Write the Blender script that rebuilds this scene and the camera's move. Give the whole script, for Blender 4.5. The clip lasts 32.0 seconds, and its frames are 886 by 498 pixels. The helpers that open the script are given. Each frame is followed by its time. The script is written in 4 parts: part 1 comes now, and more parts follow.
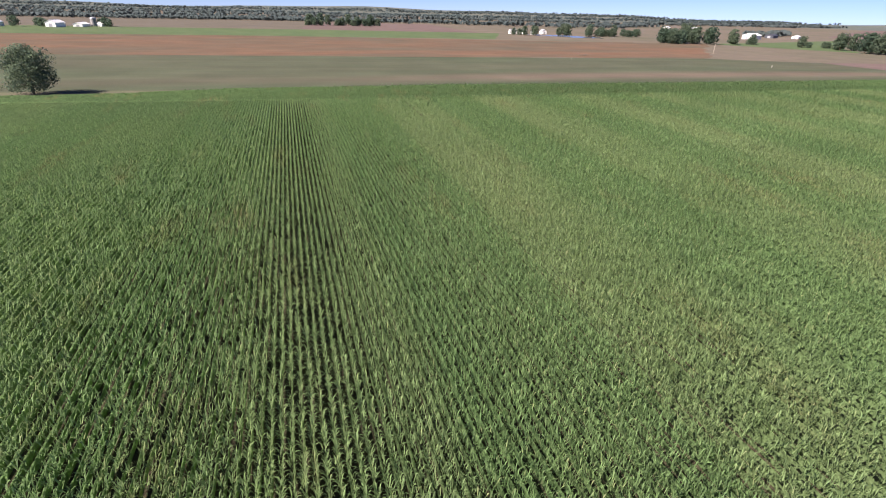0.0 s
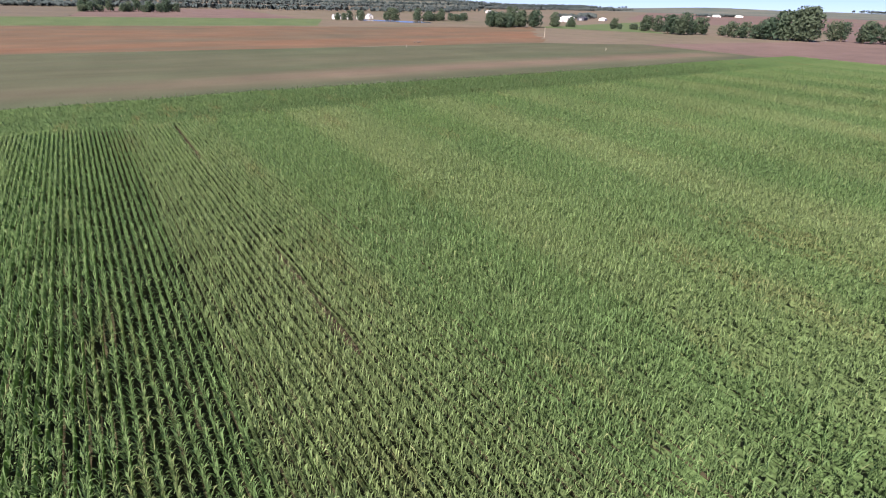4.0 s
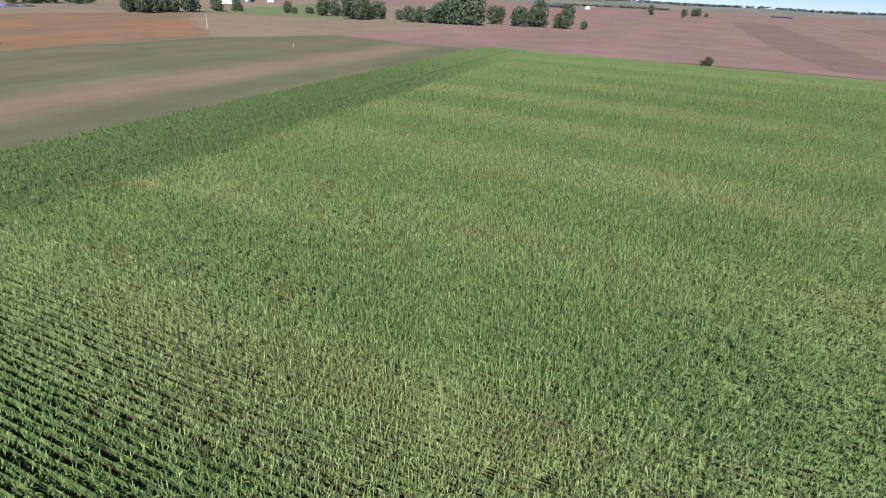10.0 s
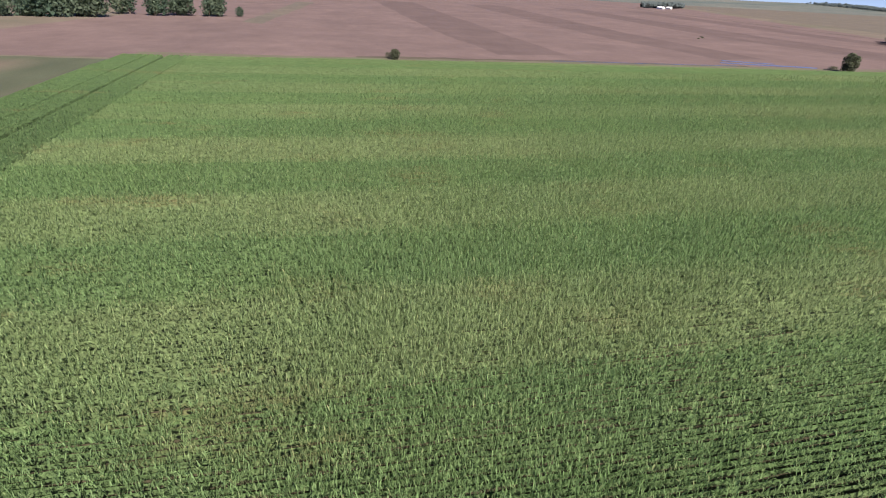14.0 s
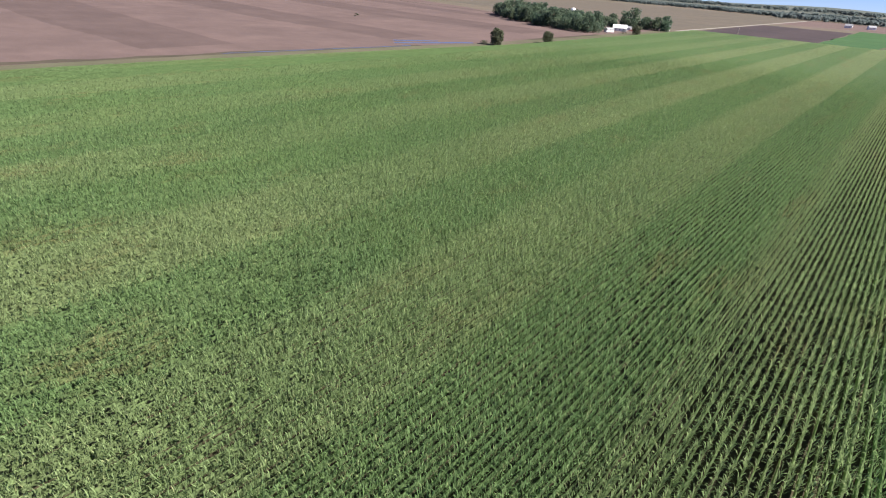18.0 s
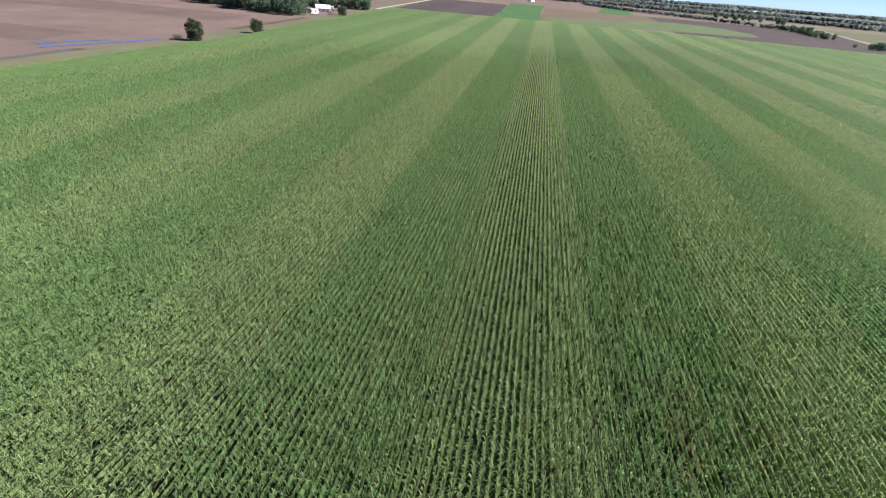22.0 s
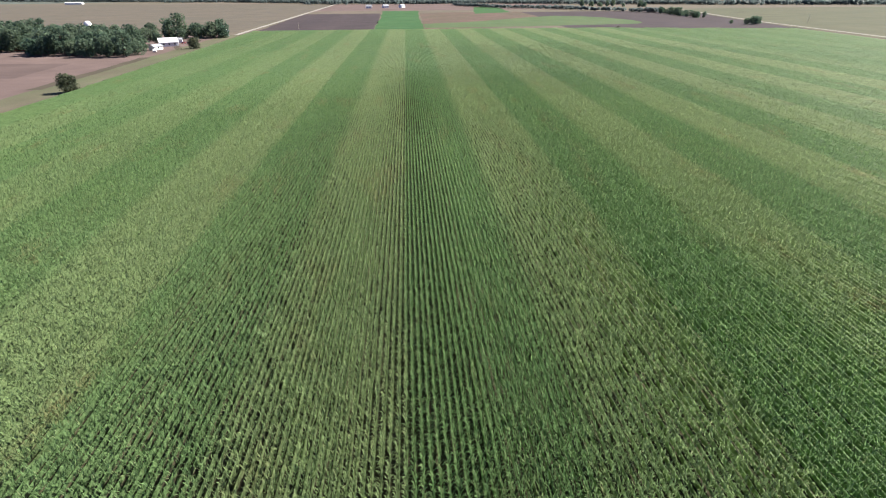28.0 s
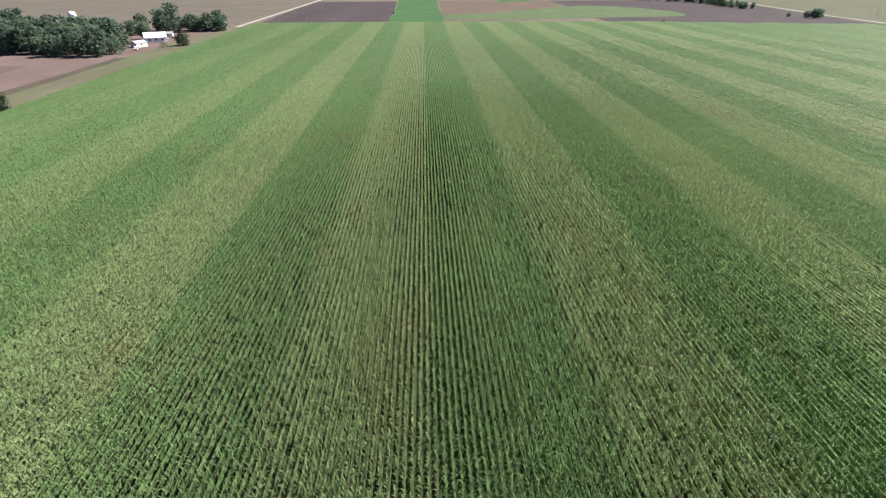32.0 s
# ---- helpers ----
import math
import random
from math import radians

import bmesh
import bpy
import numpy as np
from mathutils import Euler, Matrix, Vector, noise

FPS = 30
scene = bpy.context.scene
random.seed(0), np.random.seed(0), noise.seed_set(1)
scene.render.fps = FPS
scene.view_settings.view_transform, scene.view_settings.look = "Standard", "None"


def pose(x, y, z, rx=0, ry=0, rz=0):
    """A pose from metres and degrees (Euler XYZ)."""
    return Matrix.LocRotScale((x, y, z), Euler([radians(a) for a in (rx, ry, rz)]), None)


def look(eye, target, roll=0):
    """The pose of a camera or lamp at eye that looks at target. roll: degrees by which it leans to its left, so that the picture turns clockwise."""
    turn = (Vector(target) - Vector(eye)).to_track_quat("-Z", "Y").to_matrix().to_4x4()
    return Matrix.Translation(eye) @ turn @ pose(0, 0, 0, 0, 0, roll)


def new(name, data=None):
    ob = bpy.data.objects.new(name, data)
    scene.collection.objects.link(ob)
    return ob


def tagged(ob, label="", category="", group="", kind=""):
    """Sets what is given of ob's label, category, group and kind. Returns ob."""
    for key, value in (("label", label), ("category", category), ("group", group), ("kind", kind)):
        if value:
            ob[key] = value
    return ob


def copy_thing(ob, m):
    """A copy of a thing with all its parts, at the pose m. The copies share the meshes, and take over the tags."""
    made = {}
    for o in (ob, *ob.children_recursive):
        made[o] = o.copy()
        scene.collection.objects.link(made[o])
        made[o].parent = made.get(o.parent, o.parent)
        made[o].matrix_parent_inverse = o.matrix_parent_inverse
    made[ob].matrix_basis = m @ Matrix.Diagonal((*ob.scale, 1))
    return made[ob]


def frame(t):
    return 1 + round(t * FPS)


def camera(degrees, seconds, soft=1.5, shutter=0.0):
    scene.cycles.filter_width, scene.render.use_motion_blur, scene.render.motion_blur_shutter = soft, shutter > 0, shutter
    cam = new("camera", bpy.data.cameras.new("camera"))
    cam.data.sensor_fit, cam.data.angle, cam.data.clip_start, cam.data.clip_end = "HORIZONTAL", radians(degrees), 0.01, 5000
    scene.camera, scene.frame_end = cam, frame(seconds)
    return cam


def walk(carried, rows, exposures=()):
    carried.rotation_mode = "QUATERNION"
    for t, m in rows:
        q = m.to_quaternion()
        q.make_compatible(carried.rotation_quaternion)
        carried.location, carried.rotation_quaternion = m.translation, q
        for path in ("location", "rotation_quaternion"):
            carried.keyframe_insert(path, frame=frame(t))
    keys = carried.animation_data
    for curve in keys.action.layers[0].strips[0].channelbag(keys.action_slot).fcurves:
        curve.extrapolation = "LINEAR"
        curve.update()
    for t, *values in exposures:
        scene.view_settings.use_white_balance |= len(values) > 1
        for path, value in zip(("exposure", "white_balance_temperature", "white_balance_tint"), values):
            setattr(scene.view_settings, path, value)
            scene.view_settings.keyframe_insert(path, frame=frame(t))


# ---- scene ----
cam = camera(82.1, 32.0, soft=1.1)

# seconds, eye, a point looked at, roll
PATH = [
    (0, (-0.08, -0.31, 30.31), (-2.649, -8.997, 26.071), 1.59),
    (0.5, (-1.90, -6.70, 30.04), (-4.727, -15.302, 25.784), 1.49),
    (1, (-3.96, -12.99, 29.77), (-7.156, -21.451, 25.500), 1.46),
    (1.5, (-6.27, -19.25, 29.52), (-9.831, -27.547, 25.225), 1.31),
    (2, (-8.89, -25.43, 29.28), (-12.788, -33.568, 24.977), 1.30),
    (2.5, (-11.82, -31.59, 29.02), (-16.001, -39.580, 24.697), 1.32),
    (4.5, (-28.11, -56.91, 28.39), (-33.493, -64.090, 23.979), 1.59),
    (5, (-31.99, -62.55, 28.32), (-37.710, -69.451, 23.888), 1.54),
    (5.5, (-36.04, -68.09, 28.22), (-42.142, -74.652, 23.778), 1.67),
    (6, (-40.41, -73.53, 28.11), (-46.863, -79.739, 23.651), 1.77),
    (6.5, (-44.86, -78.72, 28.04), (-51.605, -84.594, 23.570), 1.88),
    (7, (-49.63, -83.60, 28.04), (-56.606, -89.196, 23.564), 2.16),
    (7.5, (-54.67, -88.27, 28.30), (-61.830, -93.617, 23.816), 2.28),
    (8, (-59.92, -92.77, 28.79), (-67.238, -97.898, 24.300), 2.30),
    (8.5, (-65.54, -97.09, 29.34), (-73.125, -101.802, 24.847), 2.45),
    (9, (-71.28, -101.21, 29.92), (-79.109, -105.495, 25.412), 2.51),
    (9.5, (-77.18, -105.17, 30.57), (-85.267, -108.919, 26.049), 2.72),
    (10, (-83.03, -108.85, 31.29), (-91.301, -112.191, 26.770), 2.77),
    (10.5, (-88.89, -112.27, 32.04), (-97.372, -115.001, 27.500), 2.96),
    (11, (-94.85, -115.24, 32.68), (-103.539, -117.201, 28.133), 2.93),
    (11.5, (-100.97, -117.82, 33.25), (-109.805, -118.911, 28.691), 2.83),
    (12, (-107.14, -120.02, 33.84), (-116.029, -120.303, 29.275), 2.76),
    (12.5, (-113.45, -121.87, 34.43), (-122.327, -121.453, 29.858), 2.71),
    (13, (-119.85, -123.28, 35.01), (-128.687, -122.323, 30.425), 2.64),
    (13.5, (-126.16, -124.33, 35.55), (-134.937, -122.944, 30.959), 2.68),
    (14, (-132.56, -125.02, 36.00), (-141.202, -123.012, 31.399), 2.83),
    (14.5, (-138.99, -125.58, 36.40), (-147.395, -122.738, 31.788), 2.92),
    (15, (-145.38, -125.93, 36.77), (-153.476, -122.295, 32.153), 3.14),
    (15.5, (-151.63, -125.71, 37.13), (-159.347, -121.334, 32.514), 3.05),
    (17.5, (-173.80, -119.42, 36.11), (-179.916, -113.020, 31.460), 4.00),
    (18, (-179.15, -116.76, 36.35), (-184.863, -110.006, 31.689), 4.07),
    (18.5, (-184.42, -113.80, 36.63), (-189.649, -106.675, 31.955), 4.13),
    (19, (-189.52, -110.41, 36.91), (-194.069, -102.829, 32.229), 4.18),
    (19.5, (-194.46, -106.67, 37.22), (-198.374, -98.752, 32.533), 4.31),
    (20, (-199.26, -102.61, 37.62), (-202.756, -94.510, 32.911), 4.39),
    (20.5, (-203.85, -98.29, 38.03), (-207.019, -90.059, 33.316), 4.64),
    (21, (-208.36, -93.69, 38.41), (-211.114, -85.315, 33.702), 4.62),
    (21.5, (-212.75, -88.79, 38.76), (-214.877, -80.226, 34.055), 4.60),
    (22, (-217.10, -83.71, 39.06), (-218.342, -74.970, 34.363), 4.64),
    (22.5, (-221.26, -78.47, 39.28), (-221.696, -69.648, 34.595), 4.53),
    (23, (-225.19, -72.96, 39.45), (-225.200, -64.124, 34.775), 4.47),
    (23.5, (-228.74, -67.27, 39.59), (-228.500, -58.435, 34.916), 4.01),
    (24, (-231.80, -61.32, 39.74), (-231.412, -52.485, 35.074), 3.80),
    (24.5, (-234.47, -55.12, 39.91), (-234.025, -46.288, 35.240), 3.15),
    (25, (-236.83, -48.66, 40.02), (-236.430, -39.820, 35.367), 0.68),
    (25.5, (-238.80, -42.01, 40.07), (-238.316, -33.164, 35.437), 0.09),
    (27.5, (-239.91, -15.86, 39.54), (-239.204, -6.989, 34.983), -0.61),
    (28, (-240.10, -8.42, 39.89), (-239.545, 0.470, 35.344), -0.46),
    (28.5, (-240.30, -0.95, 40.30), (-239.733, 7.938, 35.754), -0.43),
    (29, (-240.49, 6.52, 40.72), (-240.098, 15.423, 36.194), -0.40),
    (29.5, (-240.59, 14.02, 41.11), (-240.236, 22.941, 36.607), -0.48),
    (30, (-240.74, 21.57, 41.44), (-240.390, 30.501, 36.962), -0.43),
    (30.5, (-240.99, 29.20, 41.70), (-240.623, 38.142, 37.240), -0.20),
    (31, (-241.29, 36.73, 41.91), (-240.934, 45.626, 37.358), -0.12),
    (31.5, (-241.64, 44.19, 42.11), (-241.311, 53.027, 37.448), -0.08),
    (32, (-242.09, 51.69, 42.32), (-241.792, 60.479, 37.569), -0.21),
]
walk(cam, [(t, look(eye, target, roll)) for t, eye, target, roll in PATH],
     exposures=[(0, 1.30, 6800, 20), (12, 1.26, 6700, 19), (14, 1.18, 6680, 18), (16, 1.24, 6620, 16), (19, 1.33, 6550, 13), (25, 1.41, 6500, 9), (32, 1.41, 6500, 9)])

# ---------------------------------------------------------------- light
SUN_UP, SUN_AZ = 43.0, 69.0  # degrees above the horizon; clockwise from +y
world = bpy.data.worlds.new("sky")
scene.world = world
world.use_nodes = True
wn = world.node_tree.nodes
sky = wn.new("ShaderNodeTexSky")
sky.sky_type = "NISHITA"
sky.sun_disc = False
sky.sun_elevation, sky.sun_rotation = radians(SUN_UP), radians(SUN_AZ)
sky.air_density, sky.dust_density, sky.ozone_density = 0.5, 0.0, 1.0
wn["Background"].inputs["Strength"].default_value = 0.056
balance = wn.new("ShaderNodeVectorMath")
balance.operation = "MULTIPLY"
balance.inputs[1].default_value = (0.50, 0.62, 0.98)
world.node_tree.links.new(sky.outputs[0], balance.inputs[0])
world.node_tree.links.new(balance.outputs[0], wn["Background"].inputs["Color"])
lamp = bpy.data.lights.new("sun", "SUN")
lamp.energy, lamp.angle, lamp.color = 5.0, radians(0.53), (1.0, 0.95, 0.86)
sun = new("sun", lamp)
sun_way = Vector((math.sin(radians(SUN_AZ)) * math.cos(radians(SUN_UP)), math.cos(radians(SUN_AZ)) * math.cos(radians(SUN_UP)), math.sin(radians(SUN_UP))))
sun.matrix_world = look(sun_way * 900, (0, 0, 0))


# ---------------------------------------------------------------- materials
class Nodes:
    """A short way to write node trees."""

    def __init__(self, name, rough=0.8, spec=0.3):
        self.mat = bpy.data.materials.new(name)
        self.mat.use_nodes = True
        self.tree = self.mat.node_tree
        self.shader = self.tree.nodes["Principled BSDF"]
        self.shader.inputs["Roughness"].default_value = rough
        self.shader.inputs["Specular IOR Level"].default_value = spec
        self.place = None

    def put(self, kind, **given):
        n = self.tree.nodes.new("ShaderNode" + kind)
        for k, v in given.items():
            if k == "operation":
                n.operation = v
            elif k == "blend_type":
                n.blend_type = v
            elif k == "data_type":
                n.data_type = v
            else:
                raise ValueError(k)
        return n

    def link(self, a, b):
        if isinstance(a, (int, float)):
            b.default_value = a
        elif isinstance(a, tuple):
            b.default_value = a if len(a) == len(b.default_value) else (*a, 1.0)
        else:
            self.tree.links.new(a, b)

    def math(self, op, a, b=0.0, c=0.0):
        n = self.put("Math", operation=op)
        for v, s in zip((a, b, c), n.inputs):
            self.link(v, s)
        return n.outputs[0]

    def where(self):
        if self.place is None:
            self.place = self.put("NewGeometry").outputs["Position"]
        return self.place

    def axis(self, which):
        n = self.put("SeparateXYZ")
        self.link(self.where(), n.inputs[0])
        return n.outputs[which]

    def scaled(self, sx, sy, sz=1.0):
        n = self.put("VectorMath", operation="MULTIPLY")
        self.link(self.where(), n.inputs[0])
        n.inputs[1].default_value = (sx, sy, sz)
        return n.outputs[0]

    def noise(self, scale, detail=3.0, vector=None, rough=0.55):
        n = self.put("TexNoise")
        self.link(vector or self.where(), n.inputs["Vector"])
        n.inputs["Scale"].default_value = scale
        n.inputs["Detail"].default_value = detail
        n.inputs["Roughness"].default_value = rough
        return n.outputs[0]

    def remap(self, v, a, b, c=0.0, d=1.0):
        n = self.put("MapRange")
        n.clamp = True
        for value, s in zip((v, a, b, c, d), n.inputs):
            self.link(value, s)
        return n.outputs[0]

    def mix(self, factor, a, b, how="MIX"):
        n = self.put("Mix", data_type="RGBA", blend_type=how)
        self.link(factor, n.inputs[0])
        self.link(a, n.inputs[6])
        self.link(b, n.inputs[7])
        return n.outputs[2]

    def tint(self, colour, factor, low, high):
        """colour made lighter or darker by a factor that runs from low to high."""
        v = self.remap(factor, 0.25, 0.75, low, high)
        n = self.put("VectorMath", operation="SCALE")
        self.link(colour, n.inputs[0])
        self.link(v, n.inputs[3])
        return n.outputs[0]

    def bump(self, height, strength, distance):
        n = self.put("Bump")
        n.inputs["Strength"].default_value = strength
        n.inputs["Distance"].default_value = distance
        self.link(height, n.inputs["Height"])
        self.tree.links.new(n.outputs[0], self.shader.inputs["Normal"])

    def leafy(self, scale, spread):
        """Normals of leaves that point every way, mostly upwards."""
        n = self.put("TexNoise")
        self.link(self.where(), n.inputs["Vector"])
        n.inputs["Scale"].default_value = scale
        off = self.put("VectorMath", operation="SUBTRACT")
        self.link(n.outputs["Color"], off.inputs[0])
        off.inputs[1].default_value = (0.5, 0.5, 0.5)
        big = self.put("VectorMath", operation="SCALE")
        self.link(off.outputs[0], big.inputs[0])
        big.inputs[3].default_value = spread * 3
        up = self.put("VectorMath", operation="ADD")
        self.link(big.outputs[0], up.inputs[0])
        up.inputs[1].default_value = (0.0, 0.0, 1.0)
        unit = self.put("VectorMath", operation="NORMALIZE")
        self.link(up.outputs[0], unit.inputs[0])
        self.link(unit.outputs[0], self.shader.inputs["Normal"])

    def translucent(self, colour, share):
        """Lets a share of the light through, as thin leaves do."""
        t = self.put("BsdfTranslucent")
        self.link(colour, t.inputs[0])
        n = self.put("MixShader")
        n.inputs[0].default_value = share
        self.tree.links.new(self.shader.outputs[0], n.inputs[1])
        self.tree.links.new(t.outputs[0], n.inputs[2])
        self.tree.links.new(n.outputs[0], self.tree.nodes["Material Output"].inputs[0])

    def done(self, colour):
        self.link(colour, self.shader.inputs["Base Color"])
        return self.mat


def plain(name, colour, rough=0.7, spec=0.3, metal=0.0, grain=3.0, amount=0.15):
    m = Nodes(name, rough, spec)
    m.shader.inputs["Metallic"].default_value = metal
    big = m.noise(grain * 0.2, 2.0)
    fine = m.noise(grain * 3, 3.0)
    c = m.tint(colour, big, 1 - amount, 1 + amount)
    return m.done(m.tint(c, fine, 1 - amount * 0.7, 1 + amount * 0.7))


STRIP = 36.58  # two passes of a planter of 24 rows


def corn_material(name, single):
    """Corn in planter strips; single leaves differ where they can be told apart."""
    m = Nodes(name, 0.60, 0.16)
    x = m.axis(0)
    wob = m.math("MULTIPLY", m.math("SUBTRACT", m.noise(0.05, 4.0, m.scaled(1, 0.35)), 0.5), 1.2)
    shift = m.remap(x, -210, -90, 225.0, 230.7)
    phase = m.math("FRACT", m.math("MULTIPLY", m.math("ADD", m.math("ADD", x, shift), wob), 1 / STRIP))
    # each pale pass begins softly and ends along one row
    strip = m.math("MULTIPLY", m.remap(phase, -0.005, 0.09), m.remap(phase, 0.535, 0.555, 1.0, 0.0))
    patch = m.remap(m.noise(0.019, 3.0, m.scaled(1, 0.5)), 0.38, 0.70)
    patch = m.math("MAXIMUM", patch, m.math("MULTIPLY", m.remap(m.axis(1), -60, 140, 0.0, 0.95), m.remap(x, -370, -280)))
    strip = m.math("MULTIPLY", strip, m.math("ADD", m.math("MULTIPLY", patch, 0.72), 0.26))
    thin = m.remap(m.noise(0.09, 3.0, m.scaled(1.4, 0.10)), 0.40, 0.66)
    strip = m.math("MULTIPLY", strip, m.math("MULTIPLY", m.remap(x, -350, -300, 0.65, 1.0), m.remap(x, -22, 8, 1.0, 0.25)))
    strip = m.math("ADD", m.math("MULTIPLY", strip, 0.90), m.math("MULTIPLY", thin, 0.16))
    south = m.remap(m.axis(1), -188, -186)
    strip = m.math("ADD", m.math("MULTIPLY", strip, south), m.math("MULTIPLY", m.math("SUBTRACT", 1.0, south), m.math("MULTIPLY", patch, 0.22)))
    green = m.mix(m.noise(0.035, 3.0), (0.118, 0.204, 0.084), (0.142, 0.226, 0.084))
    ripe = m.mix(m.noise(0.06, 3.0), (0.190, 0.256, 0.117), (0.222, 0.279, 0.125))
    c = m.mix(strip, green, ripe)
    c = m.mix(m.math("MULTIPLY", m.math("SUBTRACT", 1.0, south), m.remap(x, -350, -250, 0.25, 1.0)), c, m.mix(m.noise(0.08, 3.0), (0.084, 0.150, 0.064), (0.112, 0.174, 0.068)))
    fired = m.remap(m.noise(0.075, 4.0, m.scaled(1.6, 0.45)), 0.57, 0.70)
    fired = m.math("MULTIPLY", fired, m.remap(m.noise(1.1, 2.0, m.scaled(1.2, 0.25)), 0.40, 0.62))
    c = m.mix(m.math("MULTIPLY", fired, 0.42), c, (0.25, 0.165, 0.085))
    if single:
        island = m.put("NewGeometry").outputs["Random Per Island"]
        leaf = m.math("MULTIPLY", m.remap(island, 0.93, 1.0), 0.45)
        c = m.mix(leaf, c, (0.30, 0.27, 0.15))
        c = m.tint(c, island, 0.69, 1.31)
        c = m.tint(c, m.noise(1.6, 3.0), 0.76, 1.24)
    else:
        c = m.tint(c, m.noise(0.8, 3.0, m.scaled(1.0, 0.5)), 0.82, 1.18)
        c = m.tint(c, m.noise(3.1, 2.0), 0.80, 1.20)
        m.leafy(2.6, 0.9)
    lit = m.put("VectorMath", operation="SCALE")
    m.link(c, lit.inputs[0])
    lit.inputs[3].default_value = 1.3
    m.translucent(lit.outputs[0], 0.44)
    return m.done(c)


def field_material(name, a, b, streak=(1.0, 1.0), large=0.012):
    m = Nodes(name, 0.95, 0.1)
    base = m.mix(m.remap(m.noise(large, 5.0, m.scaled(*streak), 0.62), 0.34, 0.66), a, b)
    c = m.tint(base, m.noise(0.031, 4.0), 0.86, 1.14)
    c = m.tint(c, m.noise(0.11, 4.0, m.scaled(*streak)), 0.92, 1.08)
    c = m.tint(c, m.noise(1.7, 3.0), 0.85, 1.15)
    m.bump(m.noise(2.5, 4.0), 0.6, 0.05)
    return m.done(c)


def hay_material():
    """Mown hay: grey-green stubble in long swaths, with one broad tan swath of drying hay beside the corn."""
    m = Nodes("hay_stubble", 0.95, 0.1)
    base = m.mix(m.remap(m.noise(0.024, 5.0, m.scaled(0.10, 0.6), 0.62), 0.34, 0.66), (0.083, 0.080, 0.056), (0.061, 0.078, 0.047))
    x, y = m.axis(0), m.axis(1)
    bend = m.math("MULTIPLY", m.math("POWER", m.math("MULTIPLY", m.math("ADD", x, 238.0), 1 / 140), 2.0), 7.0)
    off = m.math("ABSOLUTE", m.math("SUBTRACT", y, m.math("ADD", m.math("MINIMUM", bend, 14.0), -264.0)))
    off = m.math("ADD", off, m.math("MULTIPLY", m.math("SUBTRACT", m.noise(0.06, 4.0, m.scaled(0.25, 1)), 0.5), 16.0))
    swath = m.math("MULTIPLY", m.remap(off, 3.0, 21.0, 1.0, 0.0), m.math("MULTIPLY", m.remap(x, -400, -375), m.remap(x, -130, -10, 1.0, 0.25)))
    base = m.mix(swath, base, m.mix(m.noise(0.05, 3.0), (0.128, 0.098, 0.078), (0.108, 0.092, 0.068)))
    c = m.tint(base, m.noise(0.031, 4.0), 0.86, 1.14)
    c = m.tint(c, m.noise(0.11, 4.0, m.scaled(0.10, 0.6)), 0.86, 1.14)
    c = m.tint(c, m.noise(1.7, 3.0), 0.85, 1.15)
    m.bump(m.noise(2.5, 4.0), 0.6, 0.05)
    return m.done(c)


def foliage(name, a, b, thin=0.42, low=0.72, high=1.3, even=0.0):
    m = Nodes(name, 0.65, 0.15)
    island = m.put("NewGeometry").outputs["Random Per Island"]
    ob = m.put("ObjectInfo").outputs["Random"]
    c = m.mix(m.remap(ob, 0, 1), a, b)
    c = m.tint(c, island, low, high)
    c = m.tint(c, m.noise(0.5, 3.0), 0.8, 1.2)
    if even:
        m.leafy(0.08, even)
    m.translucent(c, thin)
    return m.done(c)


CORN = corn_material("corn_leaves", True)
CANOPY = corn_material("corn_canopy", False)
SOIL = field_material("field_soil", (0.066, 0.060, 0.036), (0.050, 0.044, 0.028))
GRASSLAND = field_material("dry_grassland", (0.140, 0.113, 0.092), (0.104, 0.098, 0.070), (1.0, 1.0), 0.0045)
HAY = hay_material()
SOYBEAN = field_material("ripe_soybeans", (0.142, 0.083, 0.054), (0.090, 0.079, 0.057), (0.35, 1.0), 0.018)
PLOUGHED = field_material("tilled_soil", (0.138, 0.100, 0.092), (0.114, 0.084, 0.078), (0.7, 1.2), 0.010)
DARKSOIL = field_material("dark_tilled_soil", (0.063, 0.050, 0.051), (0.053, 0.043, 0.045), (1.6, 0.4), 0.014)
DARKBAND = field_material("tilled_soil_dark_pass", (0.108, 0.079, 0.073), (0.096, 0.071, 0.066), (0.5, 1.5), 0.012)
PALESOIL = field_material("pale_stubble", (0.118, 0.100, 0.080), (0.100, 0.090, 0.072), (0.6, 1.4), 0.010)
DRYGRASS = field_material("dry_meadow", (0.098, 0.096, 0.062), (0.084, 0.088, 0.056), (0.6, 1.4), 0.010)
ALFALFA = field_material("alfalfa", (0.041, 0.095, 0.037), (0.053, 0.104, 0.042), (1, 1), 0.02)
PINKSOIL = field_material("ripe_soybeans_pale", (0.121, 0.081, 0.069), (0.095, 0.081, 0.058), (1.0, 0.5), 0.014)
GRAVEL = field_material("gravel_road", (0.290, 0.268, 0.238), (0.246, 0.229, 0.202), (1, 1), 0.05)
VERGE = field_material("roadside_grass", (0.116, 0.100, 0.074), (0.094, 0.104, 0.060), (1, 0.25), 0.05)
WATER = plain("ditch_water", (0.085, 0.088, 0.100), 0.16, 0.5, amount=0.08)
SEDGE = field_material("waterway_grass", (0.069, 0.107, 0.049), (0.086, 0.111, 0.055), (1, 1), 0.03)
DITCH = field_material("damp_ditch_soil", (0.060, 0.054, 0.040), (0.088, 0.074, 0.056), (1, 0.4), 0.05)
